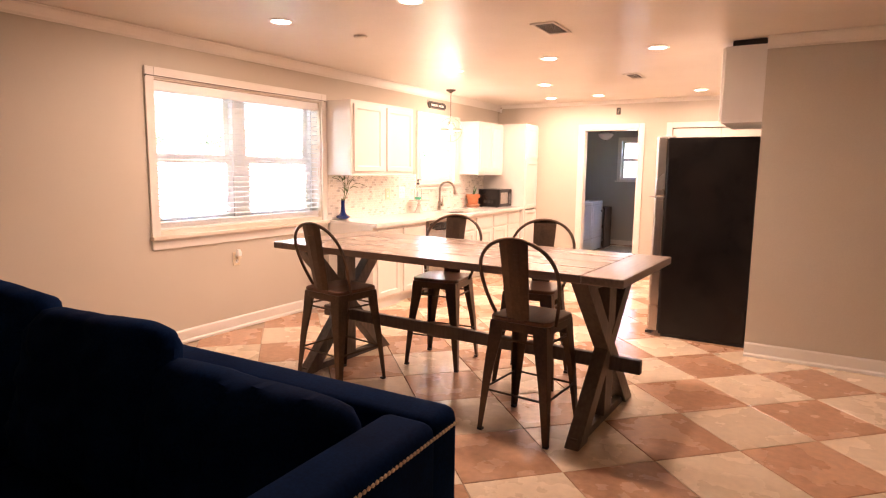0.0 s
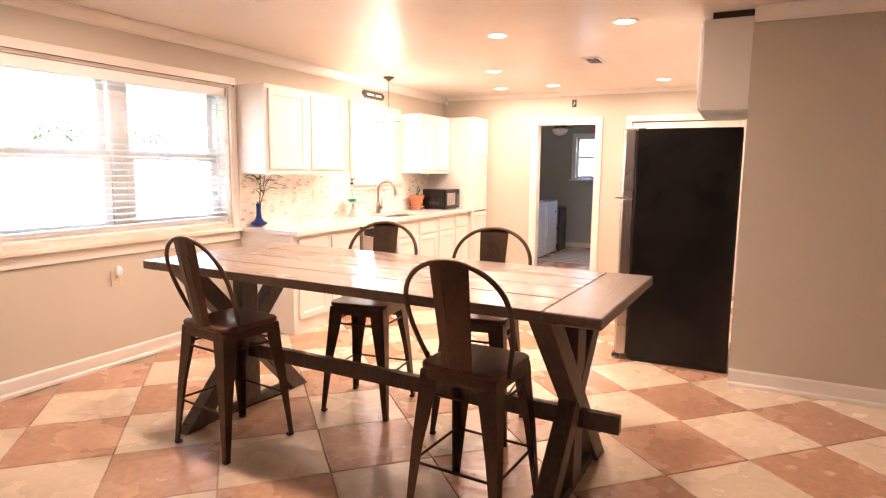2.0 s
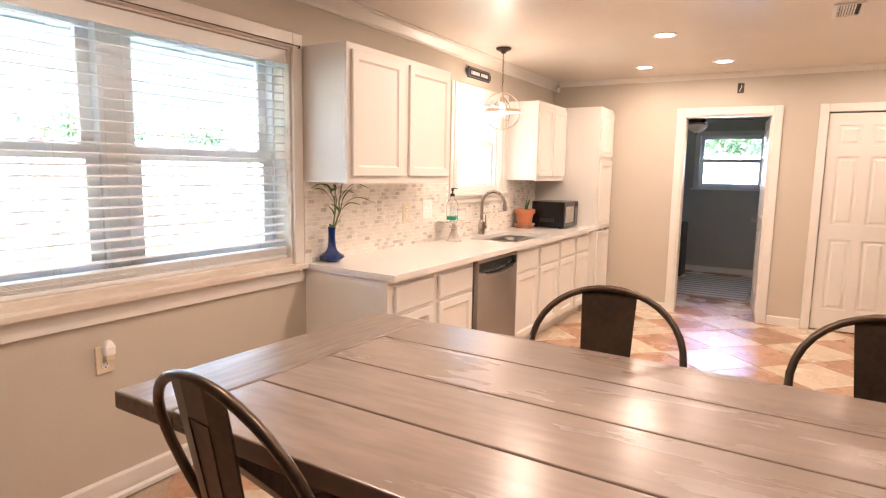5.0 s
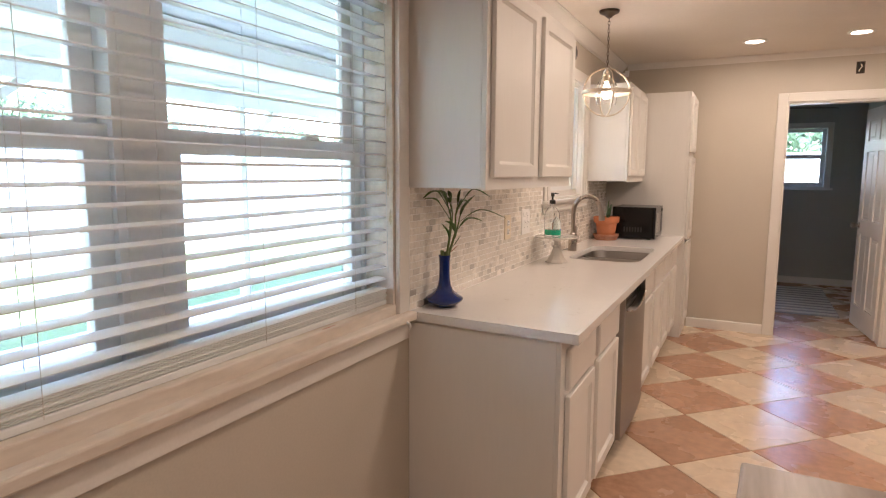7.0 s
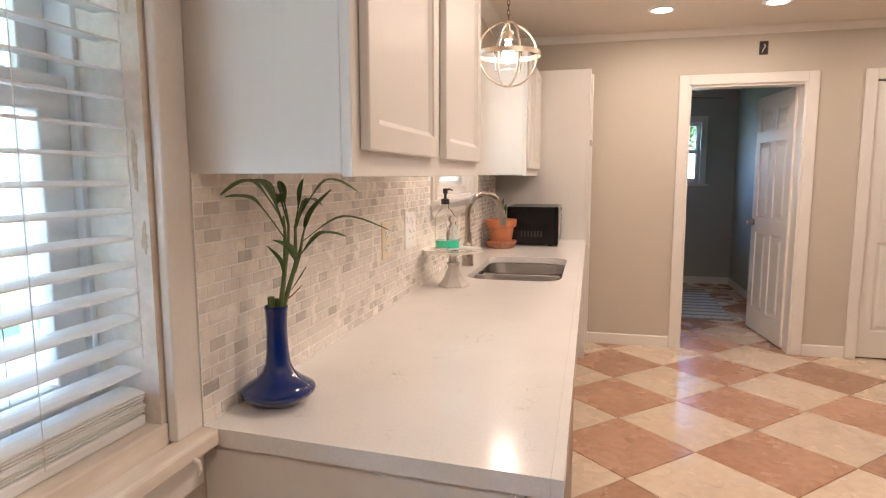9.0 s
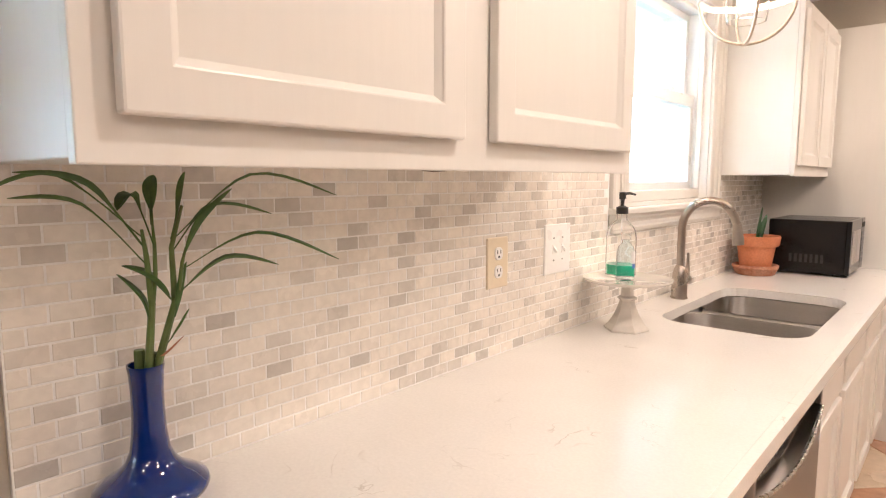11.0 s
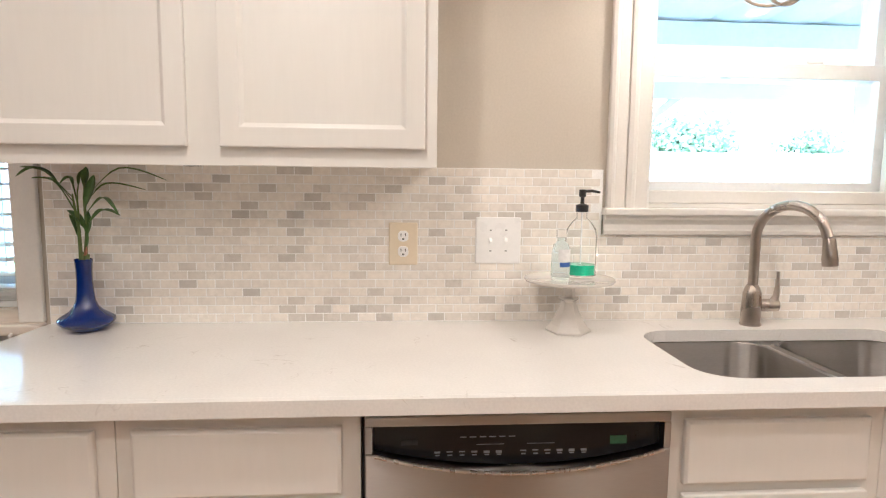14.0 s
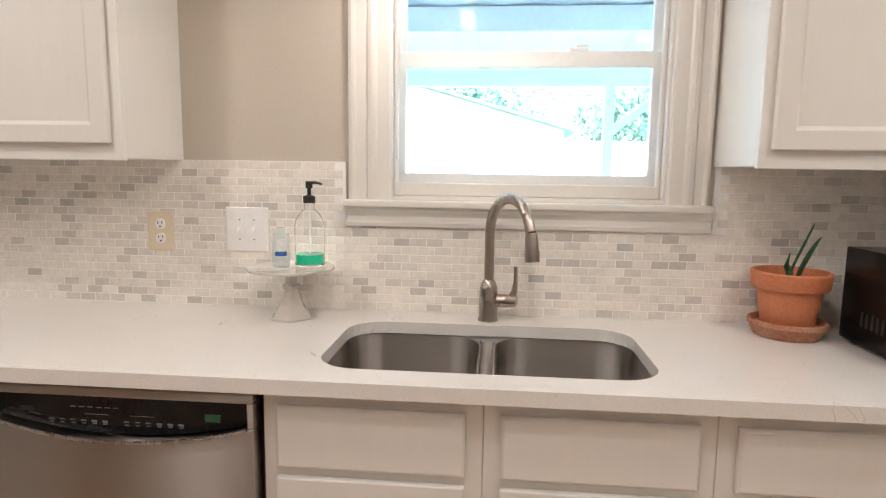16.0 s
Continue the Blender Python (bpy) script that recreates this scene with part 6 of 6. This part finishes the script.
fan = thing("ceiling_fan", "dark-bladed ceiling fan with a white bowl light", "ceiling fan", (1.34, 5.46, -0.12))
bm = bmesh.new()
lathe(bm, [(0.0, 2.20), (0.09, 2.20), (0.10, 2.22), (0.10, 2.28), (0.05, 2.30), (0.02, 2.31), (0.02, 2.52), (0.06, 2.54), (0.06, CEIL + 0.1195), (0.0, CEIL + 0.1195)], n=24)
part("motor", bm, M_BRONZE, fan, smooth=True)
for i in range(5):
    bm = bmesh.new()
    loft(bm, [[(0.10, -0.03, 2.235), (0.10, 0.03, 2.245), (0.10, 0.03, 2.25), (0.10, -0.03, 2.24)], [(0.20, -0.055, 2.232), (0.20, 0.055, 2.248), (0.20, 0.055, 2.254), (0.20, -0.055, 2.238)], [(0.62, -0.068, 2.230), (0.62, 0.068, 2.250), (0.62, 0.068, 2.256), (0.62, -0.068, 2.236)]])
    bmesh.ops.rotate(bm, cent=(0, 0, 0), matrix=Matrix.Rotation(radians(20 + 72 * i), 3, "Z"), verts=bm.verts)
    part("blade", bm, M_SHELF, fan, bevel=0.002)
bm = bmesh.new()
lathe(bm, [(0.0, 2.075), (0.03, 2.078), (0.08, 2.10), (0.11, 2.135), (0.125, 2.17), (0.118, 2.172), (0.03, 2.199), (0.0, 2.199)], n=28)
part("bowl_shade", bm, M_WHITE_P, fan, "white frosted bowl shade", smooth=True)
bm = bmesh.new()
lathe(bm, [(0.0, 2.055), (0.008, 2.06), (0.010, 2.075), (0.0, 2.0755)], n=12)
part("finial", bm, M_BRONZE, fan, smooth=True)

ib = thing("ironing_cabinet", "tall narrow white ironing board cabinet on the laundry wall", "cabinet", (0, 0, 0))
part("body", boxes((2.36, 2.4195, 5.58, 5.98, 0.45, 2.0)), M_TRIM, ib, bevel=0.004)
part("door", boxes((2.344, 2.3595, 5.60, 5.96, 0.47, 1.98)), M_TRIM, ib, bevel=0.004)
part("knob", boxes((2.325, 2.3435, 5.64, 5.665, 1.30, 1.32)), M_NICKEL, ib, bevel=0.004)

# ---- outside ----
structure("ground", boxes((-60.0, 60.0, -60.0, 60.0, -0.30, -0.16)), M_GRASS, "sunlit lawn round the house", "ground")
structure("patio", boxes((-4.3, -0.241, -6.0, 6.5, -0.1595, -0.06)), M_CONCRETE, "pale concrete patio slab outside the windows", "patio")
cover = thing("patio_cover", "white metal patio cover on slim posts", "patio cover", (0, 0, 0))
bm = bmesh.new()
prof = []
k = 64
for i in range(k + 1):
    prof.append((-6.0 + 12.5 * i / k, 2.50 + (0.018 if i % 2 else 0.0)))
prof += [(y, z + 0.006) for y, z in prof[::-1]]
prism(bm, prof, "x", -4.35, -0.76)
for v in bm.verts:
    v.co.z += (v.co.x + 0.76) * 0.052
part("corrugated_roof", bm, M_PATIO, cover, "ribbed white roof sheets")
for yy in (-5.6, -2.6, 0.35, 3.2, 6.2):
    bm = bmesh.new()
    box(bm, -4.05, -3.96, yy - 0.045, yy + 0.045, -0.06, 2.14)
    part("post", bm, M_PATIO, cover, bevel=0.004)
for xx, zz in ((-4.0, 2.141), (-2.3, 2.26)):
    part("beam", boxes((xx - 0.06, xx + 0.06, -6.0, 6.5, zz, zz + 0.158)), M_PATIO, cover)
for yy in (-2.6, 0.35, 3.2):
    bm = bmesh.new()
    beam(bm, (-4.0, yy + 0.05, 1.75), (-4.0, yy + 0.62, 2.18), 0.07, 0.07, up=(1, 0, 0))
    part("brace", bm, M_PATIO, cover)

fence = thing("fence", "tall pale weathered board fence round the yard", "fence", (0, 0, 0))
bm = boxes((-0.012, 0.012, -0.068, 0.068, -0.16, 1.92))
plank = part("board", bm, M_FENCE, fence)
plank.location = (-9.5, -12.0, 0)
i = 1
while i < 240:
    b = new("board", plank.data)
    b.parent = fence
    b.location = (-9.5 + random.uniform(-0.004, 0.004), -12.0 + i * 0.145, random.uniform(-0.012, 0.012))
    i += 1
for z in (0.15, 0.90, 1.70):
    part("rail", boxes((-9.56, -9.514, -12.1, 22.8, z, z + 0.09)), M_FENCE, fence)
fence_b = thing("fence", "tall pale weathered board fence behind the laundry", "fence", (0, 0, 0))
for i in range(72):
    b = new("board", plank.data)
    b.parent = fence_b
    b.matrix_basis = pose(-5.0 + i * 0.145, 13.5, random.uniform(-0.012, 0.012), 0, 0, 90)
for z in (0.15, 0.90, 1.70):
    part("rail", boxes((-5.1, 5.5, 13.52, 13.57, z, z + 0.09)), M_FENCE, fence_b)


def tree(x, y, height, spread, seed):
    rng = random.Random(seed)
    t = thing("tree", "broad leafy green tree behind the fence", "tree", (x, y, -0.16), group="trees behind the fence")
    bm = bmesh.new()
    tube(bm, [(0, 0, 0), (0.06, 0.03, height * 0.25), (-0.05, 0.05, height * 0.5), (0.05, 0, height * 0.8)], [0.22, 0.17, 0.12, 0.05], 9)
    limbs = []
    for i in range(9):
        a, z = rng.uniform(0, 6.28), height * rng.uniform(0.28, 0.7)
        r = spread * rng.uniform(0.55, 0.95)
        tip = Vector((r * math.cos(a), r * math.sin(a), z + height * rng.uniform(0.08, 0.3)))
        limbs.append(tip)
        tube(bm, [(0, 0, z), tip * 0.5 + Vector((0, 0, z * 0.42)), tip], [0.08, 0.05, 0.02], 6)
    part("trunk", bm, M_BARK, t, smooth=True)
    verts, faces = [], []
    centres = limbs + [Vector((rng.uniform(-1, 1) * spread * 0.5, rng.uniform(-1, 1) * spread * 0.5, height * rng.uniform(0.55, 1.0))) for _ in range(12)]
    for c in centres:
        rad = spread * rng.uniform(0.28, 0.5)
        for _ in range(230):
            d = Vector((rng.gauss(0, 1), rng.gauss(0, 1), rng.gauss(0, 0.8)))
            d = d.normalized() * rad * rng.uniform(0.35, 1.0) ** 0.6
            p = c + d
            s = rng.uniform(0.12, 0.24)
            u = Vector((rng.gauss(0, 1), rng.gauss(0, 1), rng.gauss(0, 1))).normalized() * s
            v = u.cross(Vector((rng.gauss(0, 1), rng.gauss(0, 1), rng.gauss(0, 1)))).normalized() * s * 0.55
            k = len(verts)
            verts += [p - u, p + v, p + u, p - v]
            faces.append((k, k + 1, k + 2, k + 3))
    me = bpy.data.meshes.new("crown")
    me.from_pydata(verts, [], faces)
    me.materials.append(M_CROWN)
    ob = new("crown", me)
    ob.parent = t
    tagged(ob, "uneven crown of small leaves", kind="stuff")


for x, y, h, s, seed in ((-31.0, -20.0, 6.2, 3.4, 1), (-33.0, -12.0, 6.8, 3.6, 2), (-30.5, -5.0, 6.0, 3.3, 3), (-33.0, 1.0, 7.4, 4.0, 4), (-31.0, 9.0, 6.4, 3.5, 5), (-32.0, 17.0, 5.2, 3.2, 8), (-33.0, 26.0, 4.8, 3.2, 9), (-31.0, 35.0, 5.2, 3.2, 10), (-30.0, 44.0, 5.2, 3.2, 11), (-1.5, 27.5, 5.6, 3.0, 6), (4.6, 28.5, 6.0, 3.2, 7)):
    tree(x, y, h, s, seed)

house = thing("neighbour_house", "pale neighbouring house with a low gable roof", "house", (-18.5, -0.7, 0.10), 0)
part("wall", slab(-5.0, 5.0, -0.26, 2.6, [(-3.2, -2.0, 0.9, 2.1), (1.5, 2.7, 0.9, 2.1)], -0.15, 0.0, "x"), M_SIDING, house)
for y in (-2.6, 2.1):
    w = part("window", slab(y - 0.6, y + 0.6, 0.9, 2.1, [(y - 0.54, y - 0.03, 0.96, 2.04), (y + 0.03, y + 0.54, 0.96, 2.04)], -0.10, -0.02, "x"), M_TRIM, house)
    part("pane", boxes((-0.07, -0.06, y - 0.54, y + 0.54, 0.96, 2.04)), M_BLACK_G, w)
bm = bmesh.new()
prism(bm, [(-5.4, 2.55), (0.0, 4.1), (5.4, 2.55), (5.4, 2.60), (0.0, 4.15), (-5.4, 2.60)], "x", -7.0, 0.45)
part("roof", bm, M_SIDING, house)
bm = bmesh.new()
prism(bm, [(-5.0, 2.6), (5.0, 2.6), (0.0, 4.05)], "x", -0.15, 0.0)
part("gable", bm, M_SIDING, house)

# ---- pieces: floor tiles ----
DIAG = 0.709
half = DIAG / 2


def tile_mesh(name, material):
    bm = bmesh.new()
    g, b = 0.0022, 0.004
    r0, r1 = half - g * 1.414, half - g * 1.414 - b
    loft(bm, [[(r0 * math.cos(a), r0 * math.sin(a), z) for a in (0, math.pi / 2, math.pi, 1.5 * math.pi)] for z in (-0.0078, -0.0022)] + [[(r1 * math.cos(a), r1 * math.sin(a), 0.0) for a in (0, math.pi / 2, math.pi, 1.5 * math.pi)]])
    bmesh.ops.recalc_face_normals(bm, faces=bm.faces)
    me = bpy.data.meshes.new(name)
    bm.to_mesh(me)
    bm.free()
    me.materials.append(material)
    return me


dark_tile, light_tile = tile_mesh("dark_tile", M_TILE_D), tile_mesh("light_tile", M_TILE_L)


def in_rooms(x, y):
    return (0.0 < x < 3.955 and 0.3 < y < 4.3) or (0.0 < x < 7.0 and -8.0 < y <= 0.4) or (0.0 < x < 2.42 and 4.2 < y < 7.2)


def near(x, y):
    return y > -3.2 and x < 6.0


rest = {0: [], 1: []}
for j in range(-30, 15):
    cy = 2.502 + j * half
    for i in range(-4, 10):
        cx = 1.248 + i * DIAG + (half if j % 2 else 0)
        if not any(in_rooms(cx + a, cy + b) for a in (-half, 0, half) for b in (-half, 0, half)):
            continue
        if cx - half < -0.23 or cx > 7.3:
            continue
        if near(cx, cy):
            o = new("tile", dark_tile if j % 2 else light_tile)
            o.parent = floor
            o.location = (cx, cy, 0.0)
        else:
            rest[j % 2].append((cx, cy))
for kind_, me, nm in ((1, M_TILE_D, "dark_tiles"), (0, M_TILE_L, "light_tiles")):
    verts, faces = [], []
    r0 = half - 0.0032
    for cx, cy in rest[kind_]:
        k = len(verts)
        verts += [(cx + r0, cy, 0), (cx, cy + r0, 0), (cx - r0, cy, 0), (cx, cy - r0, 0), (cx + r0, cy, -0.0078), (cx, cy + r0, -0.0078), (cx - r0, cy, -0.0078), (cx, cy - r0, -0.0078)]
        faces += [(k, k + 1, k + 2, k + 3)] + [(k + a, k + 4 + a, k + 4 + (a + 1) % 4, k + (a + 1) % 4) for a in range(4)]
    m_ = bpy.data.meshes.new(nm)
    m_.from_pydata(verts, [], faces)
    m_.materials.append(me)
    o = new(nm, m_)
    o.parent = floor
    tagged(o, kind="stuff")

# ---- pieces: backsplash tiles ----
PY, PZ_ = 0.0535, 0.02633
G = 0.0016


def brick(l, h):
    b = 0.0008
    v = [(0.0106, 0, 0), (0.0106, l, 0), (0.0106, l, h), (0.0106, 0, h), (0.0112, 0, 0), (0.0112, l, 0), (0.0112, l, h), (0.0112, 0, h),
         (0.0117, b, b), (0.0117, l - b, b), (0.0117, l - b, h - b), (0.0117, b, h - b)]
    f = [(8, 9, 10, 11)] + [(4 + a, 4 + (a + 1) % 4, 8 + (a + 1) % 4, 8 + a) for a in range(4)] + [(a, (a + 1) % 4, 4 + (a + 1) % 4, 4 + a) for a in range(4)]
    return v, f


v_, f_ = brick(PY - 2 * G, PZ_ - 2 * G)
full = bpy.data.meshes.new("marble_brick")
full.from_pydata(v_, [], f_)
full.materials.append(M_MARBLE)
jv, jf = [], []
row = 0
z = CT + 0.001
random.seed(11)
while z < 1.366:
    h = min(PZ_, 1.368 - z)
    y = 0.038 - (PY / 2 if row % 2 else 0)
    while y < 3.594:
        ya, yb = max(y, 0.038), min(y + PY, 3.5935)
        lim = 1.1655 if (ya < 2.832 and yb > 1.704) else 1.3685
        if z < lim - 0.004 and yb - ya > 0.004:
            if lim < 1.3 and z + h > lim:
                hh = lim - z
            else:
                hh = h
            if hh == PZ_ and yb - ya > PY - 0.0005 and 0.88 < ya < 1.70:
                o = new("tile", full)
                o.parent = backsplash
                o.location = (random.uniform(-0.0003, 0.0003), ya + G, z + G)
            else:
                v, f = brick(max(yb - ya - 2 * G, 0.003), max(hh - 2 * G, 0.003))
                k = len(jv)
                dx = random.uniform(-0.0003, 0.0003)
                jv += [(a + dx, b + ya + G, c + z + G) for a, b, c in v]
                jf += [tuple(i + k for i in q) for q in f]
        y += PY
    z += PZ_
    row += 1
m_ = bpy.data.meshes.new("marble_bricks")
m_.from_pydata(jv, [], jf)
m_.materials.append(M_MARBLE)
o = new("tiles", m_)
o.parent = backsplash
tagged(o, kind="stuff")
